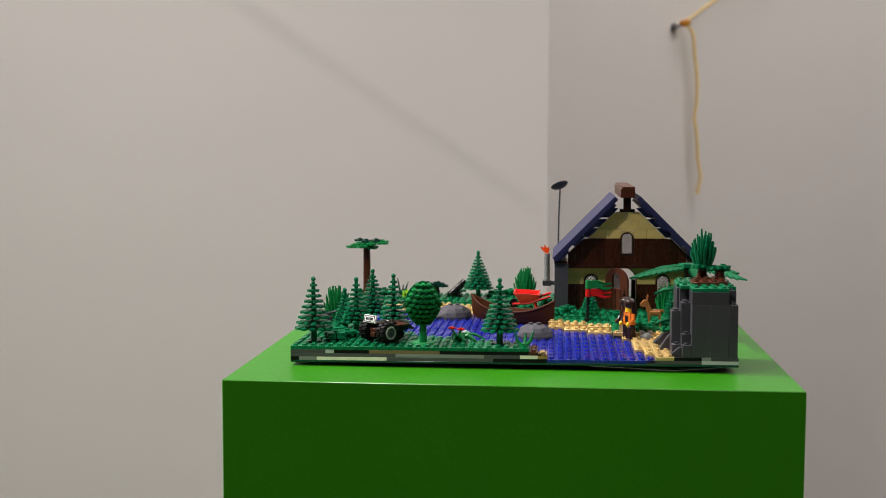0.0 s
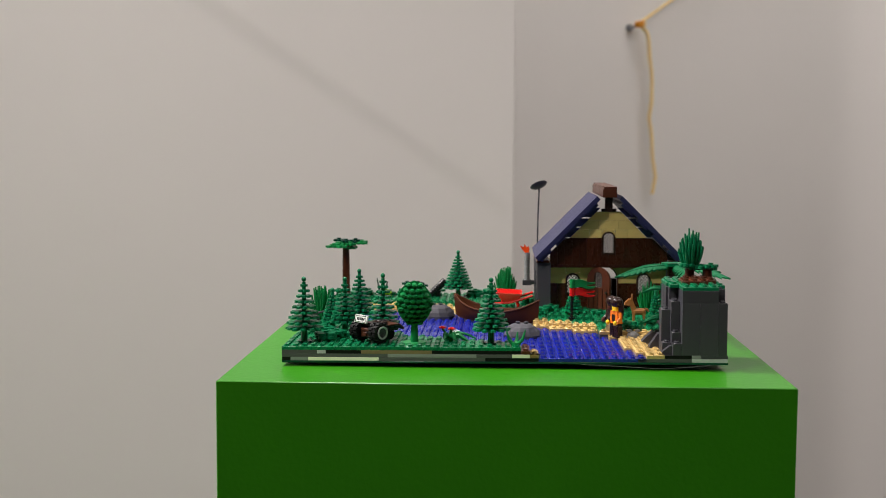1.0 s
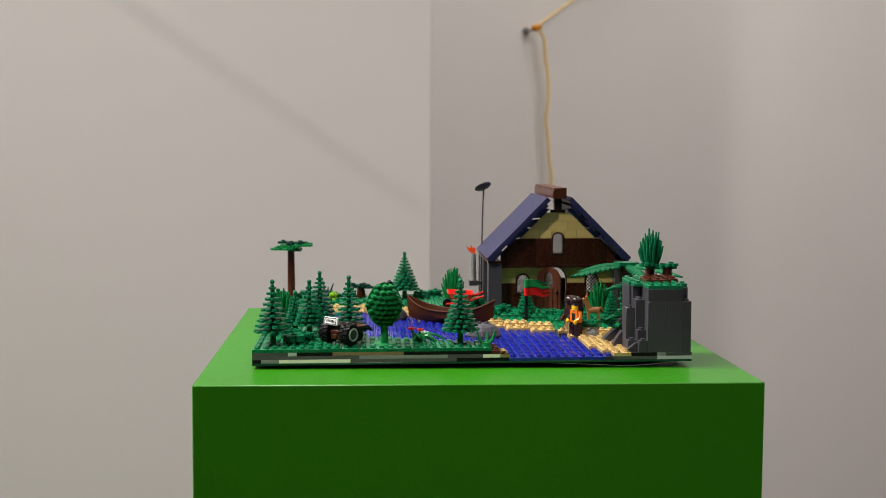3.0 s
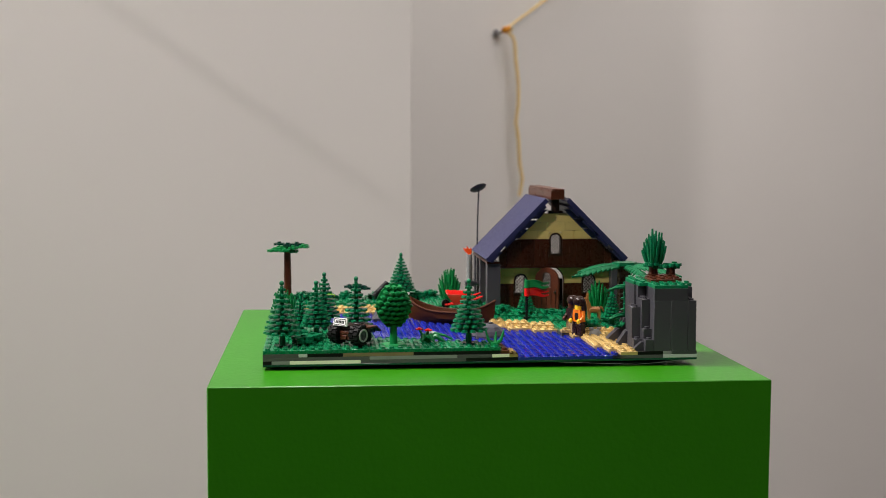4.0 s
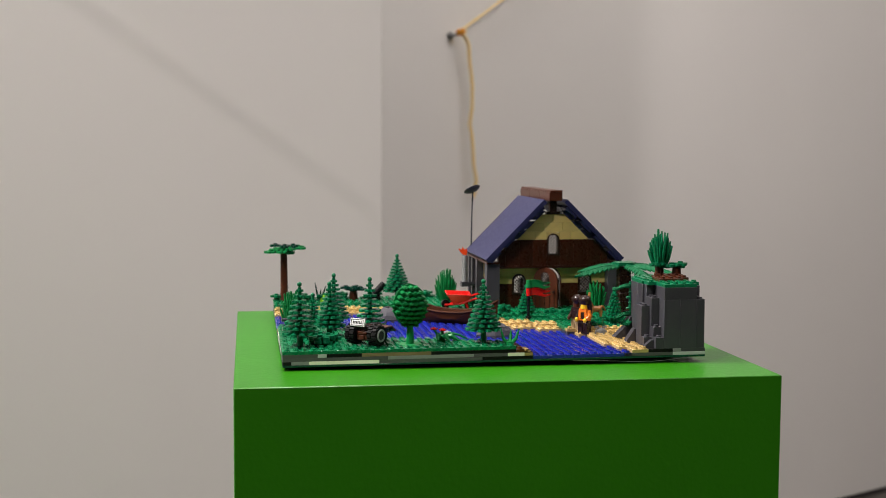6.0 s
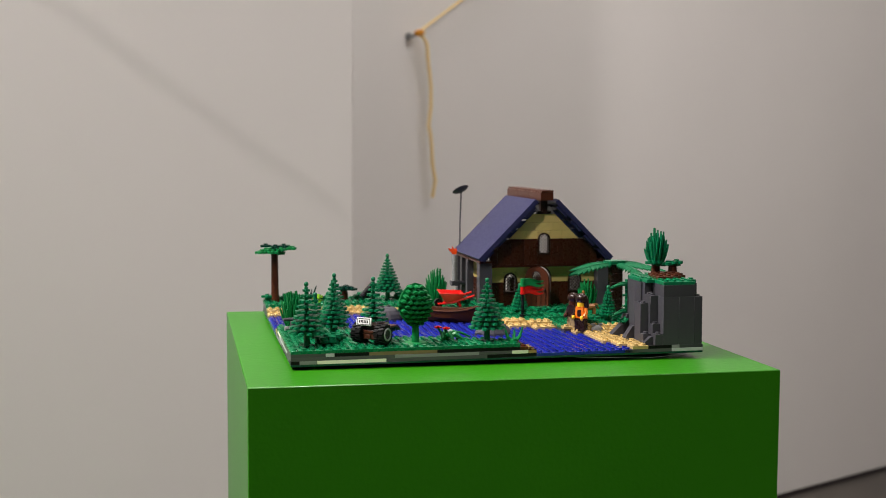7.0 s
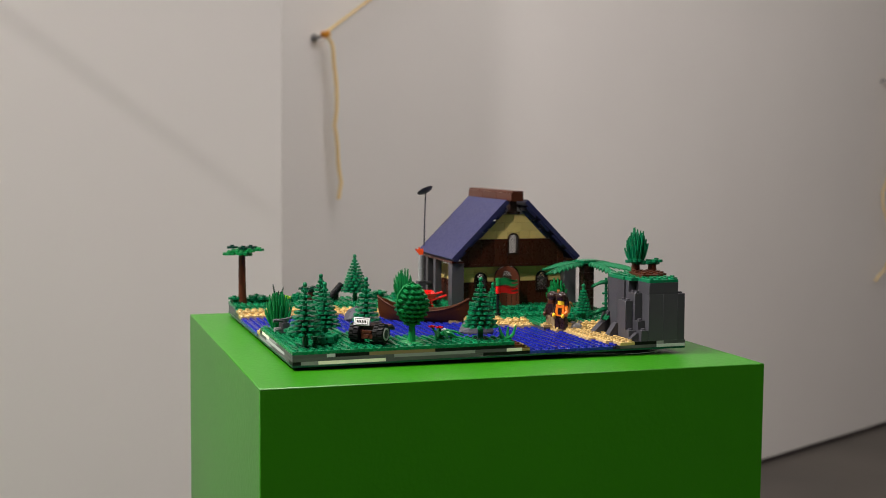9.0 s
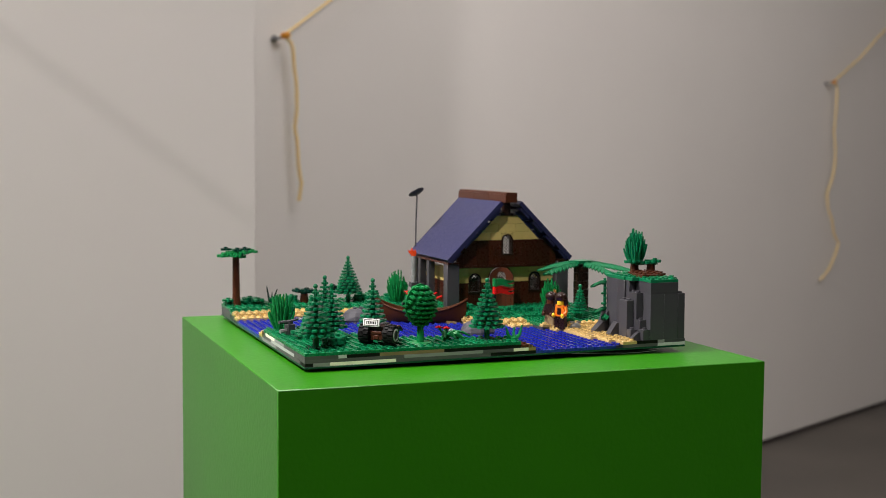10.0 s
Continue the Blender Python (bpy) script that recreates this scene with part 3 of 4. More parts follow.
for x, y, a, b in ((359, 0.2, 4, 3), (351, 24, 5, 3), (349, 38, 3, 4), (367, 48, 4, 4), (391, 16, 1, 1), (351, 70, 5, 1)):
    at(part("grass_plate", brick(a, b, PLATE, LEAF), LEAF, cliff), x, y, 66.45)
for x, y, a, b, z in ((361, 20, 3, 3, 69.7), (377, 28, 2, 3, 69.75), (365, 42, 3, 2, 69.8)):
    at(part("earth_plate", brick(a, b, PLATE, BROWN), BROWN, cliff), x, y, z)
for k, (x, y) in enumerate(((374, 60), (389, 52))):
    shrub = thing("toy_shrub", x, y, 69.7, 0, "green-leaved toy shrub on a brown stump atop the cliff", "toy plant", "shrubs on the cliff")
    part("stump", cyl(bmesh.new(), 0, 0, 0, 5.2, 11, 14, 4.0), BROWN, shrub)
    for s in range(3):
        bm = bmesh.new()
        a = s * 2.1 + k
        leaf_plate(bm, 5 * math.cos(a), 5 * math.sin(a), 10 + s * 1.6, 7.5, a)
        part("leaf_plate", bm, LEAF, shrub)
vine = thing("toy_vine", 352, 84, 12, 0, "green toy fronds and leaves hanging beside the cliff", "toy plant")
for z, turn, ln in ((48, 185, 15), (20, 205, 19), (14, 235, 15)):
    at(part("frond", palm_leaf(ln, 5, 2, 4.5), FROND, vine, smooth=False), 0, -4, z, 0, 0, turn)
for k in range(9):
    at(part("leaf_plate", box(bmesh.new(), -3.2, -1.6, 0, 3.2, 1.6, 2.2, 0.7), LEAF, vine), -1 + 2 * (k % 2), 0, 2 + k * 5.4, 0, 0, 40 * (k % 2))
part("stem", cyl(bmesh.new(), 0, 0, 0, 1.6, 52, 8), LEAF, vine)

# ---------------------------------------------------------------- the cottage
house = thing("toy_cottage", 316.5, 263, G, 0, "toy cottage of tan and brown bricks with a dark blue roof", "toy house")


def arch(w, h, n=12):
    """An arched outline of half width w and height h, from its lower left round to its lower right."""
    pts = [(-w, 0.0)] + [(-w * math.cos(math.pi * k / n), h - w + w * math.sin(math.pi * k / n)) for k in range(n + 1)] + [(w, 0.0)]
    return pts


def ring(bm, outer, inner, y0, y1):
    """A solid band between two outlines of as many points."""
    k = len(outer)
    rows = [[bm.verts.new((p, y, q)) for p, q in o] for o, y in ((outer, y0), (inner, y0), (inner, y1), (outer, y1))]
    for i in range(k - 1):
        for a, b in ((0, 1), (1, 2), (2, 3), (3, 0)):
            bm.faces.new((rows[a][i], rows[a][i + 1], rows[b][i + 1], rows[b][i]))
    for i in (0, k - 1):
        bm.faces.new([r[i] for r in rows])
    return bm


def boxed(w, h, pts, top):
    """Points of a rectangle that lie outward from those of an arch."""
    out = []
    for p, q in pts:
        if q <= h - w:
            out.append((-w if p < 0 else w, q))
        else:
            d = max(abs(p) / w, (q - (h - w)) / (top - (h - w)), 1e-6)
            out.append((p / d, (h - w) + (q - (h - w)) / d))
    return out


def lattice(parent, w, h, y, mat, step=3.4, foot=0.0):
    bm = bmesh.new()

    def inside(p, q):
        return foot <= q <= h - w and abs(p) <= w or (q > h - w and math.hypot(p, q - (h - w)) <= w)
    for sgn in (-1, 1):
        c = -40.0
        while c < 60:
            run = [(p, c + sgn * p) for p in [k * 0.25 - w for k in range(int(8 * w) + 1)] if inside(p, c + sgn * p)]
            if len(run) > 3:
                (a, b), (d, e) = run[0], run[-1]
                tube(bm, [(a, y, b), (d, y, e)], 0.55, 4)
            c += step
    return part("lattice", bm, mat, parent, smooth=False)


BACK = 7.0                                           # how far the lower storey stands back, mm


def window(x, z, w, h, fill, label, back=0.0):
    ob = new("window")
    ob.parent = house
    ob.matrix_basis = pose(x / 1000, back / 1000, z / 1000)
    tagged(ob, label)
    outer, inner = arch(w, h), arch(w - 1.9, h - 1.9)
    part("window_frame", ring(bmesh.new(), outer, inner, -1.0, 6.5), DKBROWN, ob)
    part("corner_brick", ring(bmesh.new(), boxed(w, h, outer, h + 0.6), outer, 0, 6), fill, ob, smooth=False)
    part("window_sill", box(bmesh.new(), -w, -1.4, -1.2, w, 6, 0.4), DKBROWN, ob)
    lattice(ob, w - 1.6, h - 1.6, 2.5, DKBROWN, 3.8)
    return ob


WIN = ((-38.5, 17, 8, 22.5), (39.5, 17, 8, 22.5))
for x, z, w, h in WIN:
    window(x, z, w, h, YELLOW, "arched brown window with a diamond lattice", BACK)
window(0, 62, 7.4, 24, YELLOW, "small arched lattice window in the gable")


def clear(x0, x1, z0, z1):
    """Whether a piece of front wall keeps clear of the openings."""
    holes = [(x - w, x + w, z - 1, z + h + 0.6) for x, z, w, h in WIN] + [(-7.4, 7.4, 61, 86.6), (-21.5, 11.5, 0, 48)]
    return not any(x0 < b - 0.01 and x1 > a + 0.01 and z0 < d - 0.01 and z1 > c + 0.01 for a, b, c, d in holes)


def fill_wall(name, x0, x1, z0, z1, mat, step, y0=0.0, y1=6.0):
    """Lay pieces from x0 to x1, cutting them back round the openings."""
    cuts = sorted({x0, x1, *[v for x, z, w, h in WIN for v in (x - w, x + w) if x0 < v < x1], *[v for v in (-21.5, 11.5, -7.4, 7.4) if x0 < v < x1]})
    for a, b in zip(cuts, cuts[1:]):
        n = max(1, round((b - a) / step))
        for k in range(n):
            p, q = a + (b - a) * k / n, a + (b - a) * (k + 1) / n
            levels = sorted({z0, z1, *[v for v in (16, 40.1, 61, 86.6, 48) if z0 < v < z1]})
            if clear(p, q, z0, z1):
                levels = [z0, z1]
            for c, d in zip(levels, levels[1:]):
                if clear(p, q, c, d):
                    part(name, box(bmesh.new(), p + 0.05, y0, c + 0.03, q - 0.05, y1, d - 0.03, 0.2), mat, house, smooth=False)


fill_wall("wood_panel", -64, 64, 0, 28, WOOD, 8, BACK, BACK + 6)
fill_wall("brick", -64, 64, 28, 37.3, YELLOW, 24, BACK, BACK + 6)
fill_wall("brick", -64, 64, 37.3, 46.25, YELLOW, 16, BACK, BACK + 6)
part("beam", box(bmesh.new(), -66, -1.6, 46.3, 66, 13.4, 49.4), WOOD, house)
for k in range(-8, 8):
    a, b = k * 8 + 0.05, k * 8 + 7.95
    lift = -0.6 - 0.5 * (k % 2)
    ta, tb = min(79, 126 - abs(a)), min(79, 126 - abs(b))
    for c in ((49.4, 61), (86.6, 90)) if k in (-1, 0) else ((49.4, 90),):
        if c[0] < 80:
            part("wood_panel", prism(bmesh.new(), [(a, c[0]), (b, c[0]), (b, min(tb, c[1])), (a, min(ta, c[1]))], lift, 6), WOOD, house, smooth=False)
for sgn in (-1, 1):
    part("wood_panel", box(bmesh.new(), min(sgn * 7.45, sgn * 7.95), -0.6, 61, max(sgn * 7.45, sgn * 7.95), 6, 79, 0), WOOD, house)
    part("shutter_block", box(bmesh.new(), sgn * 11 - 1, -2.0, 60, sgn * 11 + 1, 0, 74), WOOD, house)
    part("shutter_block", box(bmesh.new(), sgn * 17 - 1, -2.0, 60, sgn * 17 + 1, 0, 70), WOOD, house)
for r, z in enumerate((79, 88.6, 98.2)):
    lo, hi = 121 - z, 121 - z - 9.5
    n = (4, 3, 2)[r]
    for k in range(n):
        a, b = -lo + 2 * lo * k / n, -lo + 2 * lo * (k + 1) / n
        c, d = (-hi if k == 0 else a), (hi if k == n - 1 else b)
        if r == 0 and k in (1, 2):
            a, b = (-lo / 2, -7.5) if k == 1 else (7.5, lo / 2)
            c, d = a, b
        part("brick", prism(bmesh.new(), [(a + 0.14, z + 0.06), (b - 0.14, z + 0.06), (d - 0.14, z + 9.45), (c + 0.14, z + 9.45)], 0, 6), YELLOW, house, smooth=False)
part("brick", box(bmesh.new(), -7.4, 0, 86.8, 7.4, 6, 88.5, 0.1), YELLOW, house)
for sgn in (-1, 1):
    for z, z2 in ((80, 90), (91.5, 100), (102, 112)):
        pts = [(sgn * (121.4 - z), z), (sgn * (131.5 - z), z), (sgn * (131.5 - z2), z2), (sgn * (121.4 - z2), z2)]
        part("rake_slope", prism(bmesh.new(), pts, -1.5, 6), NAVY, house, smooth=False)
part("post", box(box(bmesh.new(), -8, -1, 107.8, 8, 7, 111), -4, 0, 111, 4, 8, 124), DKBROWN, house)
for sgn in (-1, 1):
    for z0, z1, mat in ((0, 28, WOOD), (28, 46.5, YELLOW)):
        for k in range(7):
            x0 = sgn * 64 - (0 if sgn > 0 else -0.0)
            part("wood_panel" if mat is WOOD else "brick", box(bmesh.new(), min(x0, x0 - sgn * 6), 13.2 + k * 15.2, z0 + 0.03, max(x0, x0 - sgn * 6), 28.3 + k * 15.2, min(z1, 46.25) - 0.03, 0.2), mat, house, smooth=False)
    for y0, d, w in ((-6, 13, 15), (57, 8, 8), (87, 8, 8), (110, 10, 10)):
        a = sgn * 78.5
        part("pillar", box(bmesh.new(), min(a, a - sgn * w), y0, 0, max(a, a - sgn * w), y0 + d, 52, 0.3), DKGREY, house)
    a = sgn * 79
    part("eave_board", box(bmesh.new(), min(a, a - sgn * 14), -8, 52.1, max(a, a - sgn * 14), 122, 54.6), WOOD, house)
    # the roof: courses of slope bricks
    for c in range(4):
        for k in range(5):
            bm = bmesh.new()
            s0, s1 = c * 23.8, (c + 1) * 23.8 - 0.02
            y0, y1 = -12 + k * 27, -12 + (k + 1) * 27 - 0.04
            box(bm, s0, y0, -2.0, s1, y1, 3.2, 0)
            box(bm, s0 + 2, y0 + 1.5, -5.0, s1 - 6, y1 - 1.5, -2.0, 0)
            turn = Matrix.Translation((sgn * 78.5, 0, 55.6)) @ (Matrix.Rotation(radians(-45.2), 4, "Y") if sgn < 0 else Matrix.Scale(-1, 4, (1, 0, 0)) @ Matrix.Rotation(radians(-45.2), 4, "Y"))
            bmesh.ops.transform(bm, matrix=turn, verts=bm.verts)
            part("roof_slope", bm, NAVY, house, smooth=False)
for k in range(3):
    part("ridge_beam", box(bmesh.new(), -7.6, -12 + k * 50.3, 123.8, 7.6, 38.2 + k * 50.3, 133.2, 0.3), BROWN, house)
part("ridge_tile", box(bmesh.new(), -6.4, -12.4, 133.2, 7.6, 139, 135.6, 0.3), BROWN, house)
part("floor_plate", box(bmesh.new(), -57.8, 13.2, -0.2, 57.8, 119, 1.6), DKGREY, house)
part("attic_floor", box(bmesh.new(), -57, 13.5, 47, 57, 60, 49.3), DKBROWN, house)

# the doorway and its open door
outer, inner = arch(16.5, 48), arch(15.4, 46.8)
bm = ring(bmesh.new(), outer, inner, -0.5, 5)
bmesh.ops.translate(bm, vec=(-5, BACK, 0), verts=bm.verts)
part("door_frame", bm, BROWN, house)
bm = ring(bmesh.new(), boxed(16.5, 48, outer, 48.2), outer, 0, 6)
bmesh.ops.translate(bm, vec=(-5, BACK, 0), verts=bm.verts)
part("corner_brick", bm, YELLOW, house, smooth=False)
door = new("door")
door.parent = house
door.matrix_basis = pose(-0.0215, BACK / 1000 - 0.006, 0.0015, 0, 0, -40)
tagged(door, "arched brown plank door standing ajar")
hole = [(p, q + 24) for p, q in arch(5.4, 17)]
shell = [(p, max(q, 24)) for p, q in arch(15, 46)]
bm = ring(bmesh.new(), shell, hole, -3, 0)
box(bm, -15, -3, 0, 15, 0, 24.2, 0.2)
bmesh.ops.translate(bm, vec=(15, 0, 0), verts=bm.verts)
part("door_leaf", bm, BROWN, door, smooth=False)
for k in range(5):
    part("plank_rib", box(bmesh.new(), 2.4 + k * 6, -3.5, 1, 3.0 + k * 6, -2.9, 23, 0), DKBROWN, door)
part("door_knob", ball(bmesh.new(), 26, -4.2, 19, 1.5, 1.5, 1.5), DKBROWN, door)
grid = lattice(door, 5.4, 17, -1.5, DKBROWN, 3.0)
grid.matrix_basis = pose(0.015, 0, 0.024)
for x in (-12, 9):
    cupboard = thing("toy_cupboard", 318 + x * 1.6, 330, G + 1.6, 0, "dark brown toy cupboard inside the cottage", "toy furniture", "cottage furniture")
    part("body", box(bmesh.new(), -7, -6, 0, 7, 6, 26, 0.3), DKBROWN, cupboard)
    part("door", box(bmesh.new(), -6, -6.8, 2, 6, -6, 24, 0.2), WOOD, cupboard)

aerial = thing("satellite_dish", 242, 379, 74, 0, "grey toy dish on a thin grey mast over the roof", "toy dish")
part("mast", tube(bmesh.new(), [(0, 0, -6), (0.6, 0, 36), (2, 0, 71)], 0.95, 8), DKGREY, aerial)
bm = bmesh.new()
prof = ((0.1, -1.2), (5, -0.8), (9, 0.8), (10.6, 2.4), (10.4, 2.9), (8, 1.9), (4, 0.6), (0.1, 0.4))
rings = [[bm.verts.new((r * math.cos(2 * math.pi * s / 24), r * math.sin(2 * math.pi * s / 24), z)) for s in range(24)] for r, z in prof]
for r0, r1 in zip(rings, rings[1:]):
    for s in range(24):
        bm.faces.new((r0[s], r0[(s + 1) % 24], r1[(s + 1) % 24], r1[s]))
cyl(bm, 0, 0, 0.2, 2.4, 2.2, 12)
dish = part("dish", bm, DKGREY, aerial)
at(dish, 2, 0, 72, -24, -20, 0)

torch = thing("wall_torch", 229, 349, 33, 0, "grey toy torch with an orange flame on a bracket", "toy torch")
bm = bmesh.new()
for k in range(4):
    cyl(bm, 0, 0, 5 + k * 8, 3.6, 7.7, 14, 3.3)
part("column", bm, GREY, torch)
bm = box(bmesh.new(), -5, -5, -1, 5, 5, 5)
tube(bm, [(4, 0, 2), (12, 0, 2)], 2.4, 8)
part("bracket", bm, DKGREY, torch)
bm = prism(bmesh.new(), [(-2, 0), (2, 0), (3, 4), (2, 8), (0, 6), (-3, 10), (-3.5, 6.5), (-8, 8), (-6, 4)], -1.2, 1.2)
at(part("flame", bm, FLAME, torch, "orange-red flame"), 0, 0, 37)

# ---------------------------------------------------------------- loose toys
flag = thing("toy_flag", 273, 198, 11.6, 0, "black toy pole with a green and a red swallow-tailed flag", "toy flag")
part("pole", cyl(cyl(bmesh.new(), 0, 0, 0, 3.8, 3.4, 12), 0, 0, 3, 1.7, 40, 10), BLACK, flag)
for z, mat in ((34.8, BRIGHT), (25.8, RED)):
    bm = cyl(bmesh.new(), 0, 0, z, 2.7, 8.3, 12)
    prism(bm, [(1.5, z + 0.3), (14, z + 0.2), (24, z + 1.2), (24.5, z + 2.4), (15, z + 3.4), (15, z + 4.6), (24.5, z + 5.4), (24, z + 6.8), (14, z + 8), (1.5, z + 8)], -1.0, 1.0)
    bmesh.ops.subdivide_edges(bm, edges=[e for e in bm.edges if abs(e.verts[0].co.x - e.verts[1].co.x) > 6], cuts=3)
    for v in bm.verts:
        if v.co.x > 3:
            v.co.y += 1.7 * math.sin((v.co.x - 3) * 0.36 + (0.8 if mat is RED else 0))
            v.co.z += 0.9 * math.sin((v.co.x - 3) * 0.30) - 0.05 * v.co.x
    part("pennant", bm, mat, flag)


def boulder(x, y, z, w, d, h, rz, label, mat=STONE):
    t = thing("toy_boulder", x, y, z, rz, label, "toy rock", "toy boulders")
    bm = bmesh.new()
    rows = []
    for f, zz in ((1.0, 0), (1.0, h * 0.22), (0.91, h * 0.52), (0.74, h * 0.8), (0.46, h)):
        rows.append([bm.verts.new((w / 2 * f * math.cos(a) * (1 + 0.06 * math.sin(3 * a + zz)), d / 2 * f * math.sin(a), zz)) for a in (2 * math.pi * (s + 0.3 * f) / 11 for s in range(11))])
    for r0, r1 in zip(rows, rows[1:]):
        for s in range(11):
            bm.faces.new((r0[s], r0[(s + 1) % 11], r1[(s + 1) % 11], r1[s]))
    bm.faces.new(rows[0])
    bm.faces.new(rows[-1])
    part("stone", bm, mat, t, smooth=False)
    part("stud_row", studs(bmesh.new(), 2, 1, h, -8, -4), mat, t)
    return t


boulder(128, 254, 5.2, 40, 34, 15, 10, "grey faceted toy boulder in the water by the far shore")
boulder(219, 120, 5.2, 37, 30, 14, -8, "grey faceted toy boulder in the water near the canoe")
boulder(327, 103, 8.4, 13, 11, 6, 0, "small grey toy stone on the beach", GREY)

canoe = thing("toy_canoe", 193, 224, 6.0, -31, "brown toy canoe lying by the shore", "toy boat")
bm = bmesh.new()
secs = []
for k in range(15):
    f = k / 14 * 2 - 1
    x = 53 * f
    w = 13.5 * (1 - abs(f) ** 2.6) + 0.5
    top = 12.5 + 14 * abs(f) ** 2.6
    low = 3.2 * abs(f) ** 4
    out = [(x, -w, top), (x * 0.99, -w * 0.96, low + (top - low) * 0.45), (x * 0.95, -w * 0.55, low), (x * 0.95, w * 0.55, low), (x * 0.99, w * 0.96, low + (top - low) * 0.45), (x, w, top)]
    t = min(1.5, w * 0.5)
    inn = [(x * 0.97, w - t, top), (x * 0.95, max(w * 0.9 - t, 0.1), low + (top - low) * 0.5), (x * 0.92, w * 0.45, low + 1.6), (x * 0.92, -w * 0.45, low + 1.6), (x * 0.95, -max(w * 0.9 - t, 0.1), low + (top - low) * 0.5), (x * 0.97, -w + t, top)]
    secs.append([bm.verts.new(p) for p in out + inn])
for a, b in zip(secs, secs[1:]):
    for s in range(12):
        bm.faces.new((a[s], a[(s + 1) % 12], b[(s + 1) % 12], b[s]))
bm.faces.new(secs[0])
bm.faces.new(secs[-1])
part("hull", bm, CANOE, canoe)
for sgn in (-1, 1):
    rail = [(53 * f, sgn * (13.5 * (1 - abs(f) ** 2.6) + 0.5), 12.9 + 14 * abs(f) ** 2.6) for f in [k / 10 - 1 for k in range(21)]]
    part("gunwale", tube(bmesh.new(), rail, 1.1, 8), CANOE, canoe)
for x in (-18, 16):
    part("thwart", box(bmesh.new(), x - 4, -11, 7, x + 4, 11, 9.5), CANOE, canoe)

barrow = thing("toy_wheelbarrow", 210, 273, G, -2, "red toy wheelbarrow with a black wheel", "toy wheelbarrow")
bm = bmesh.new()
lo, hi = [(-9, -6, 6.5), (8, -6, 6.5), (8, 6, 6.5), (-9, 6, 6.5)], [(-17, -11, 18), (12, -11, 16.5), (12, 11, 19), (-17, 11, 20.5)]
li, hh = [(-8, -5, 8.6), (7, -5, 8.6), (7, 5, 8.6), (-8, 5, 8.6)], [(-15.4, -9.6, 18.1), (10.6, -9.6, 16.6), (10.6, 9.6, 18.9), (-15.4, 9.6, 20.4)]
L = [[bm.verts.new(p) for p in row] for row in (lo, hi, hh, li)]
bm.faces.new(L[0])
bm.faces.new(L[3])
for a, b in zip(L, L[1:]):
    for s in range(4):
        bm.faces.new((a[s], a[(s + 1) % 4], b[(s + 1) % 4], b[s]))
part("tray", bm, RED, barrow)
for sgn in (-1, 1):
    part("handle", tube(bmesh.new(), [(-18, sgn * 3, 5), (0, sgn * 6, 6.5), (13, sgn * 8.5, 12 + sgn), (24, sgn * 9, 15.5 + sgn)], 1.4, 8), RED, barrow)
    part("leg", tube(bmesh.new(), [(6, sgn * 6, 8), (8, sgn * 7, 1.7)], 1.4, 8), RED, barrow)
part("wheel", cyl(bmesh.new(), -17, 3, 6, 5, 6, 16, m=Matrix.Rotation(radians(90), 4, "X")), BLACK, barrow)

tube_toy = thing("toy_tube", 115, 356, G + 1.7, 0, "black toy tube propped up at a slant", "toy part")
part("tube", tube(bmesh.new(), [(0, 0, 2.5), (17, 9, 18)], [4.2, 4.2], 12), BLACK, tube_toy)
part("rest", box(bmesh.new(), 6, 2, 0, 12, 8, 7), BLACK, tube_toy)

tool = thing("toy_tap", 14, 112, G + 1.7, 15, "dark grey toy pump with a side arm", "toy part")
part("body", cyl(box(bmesh.new(), -4, -4, 0, 4, 4, 10), 0, 0, 10, 3, 4, 12), DKGREY, tool)
part("arm", tube(bmesh.new(), [(3, 0, 12), (-12, 0, 12.5)], 1.8, 8), DKGREY, tool)
part("spout", tube(bmesh.new(), [(3, 0, 4), (-11, 0, 3.4)], 2.2, 8), GREY, tool)
part("lever", tube(bmesh.new(), [(0, 0, 13), (6, 0, 14), (9, 0, 14.5)], 1.2, 8), DKGREY, tool)
for k in range(6):
    bm = bmesh.new()
    turn = [(math.cos(a), math.sin(a)) for a in (2 * math.pi * q / 10 for q in range(11))]
    tube(bm, [(1.5 * c, 1.0 * d if k % 2 else 0, 0 if k % 2 else 1.0 * d) for c, d in turn], 0.35, 5)
    at(part("chain_link", bm, LTGREY, tool), 10.5 + k * 2.0, 0, 14.6 - 0.25 * k)

# the quad bike
quad = thing("toy_quad_bike", 92, 38, G + 1.7, 48.6, "brown toy quad bike with chunky black tyres", "toy vehicle")
bm = box(bmesh.new(), -26, -7.5, 8, 8, 7.5, 13, 0.4)
box(bm, -24, -8, 13, -6, 8, 17.4, 0.6)
part("chassis", bm, DKBROWN, quad)
bm = box(bmesh.new(), -27, -6, 4, -20, 6, 10, 0.5)
box(bm, -28.4, -2.6, 5.0, -26.8, 2.6, 9.0, 0.4)
box(bm, -27.6, -5, 10, -22, 5, 12.5, 0.4)
part("front_bracket", bm, BROWN, quad, "reddish-brown front bracket")
bm = box(bmesh.new(), -8, -11, 12.6, 7, 11, 14.8, 0.6)
prism(bm, [(6, 12.8), (12, 8.5), (12, 10.2), (6, 14.7)], -11, 11)
part("fender", bm, BROWN, quad)
part("seat", box(bmesh.new(), -12, -4, 17, -2, 4, 18.6, 0.8), BLACK, quad)
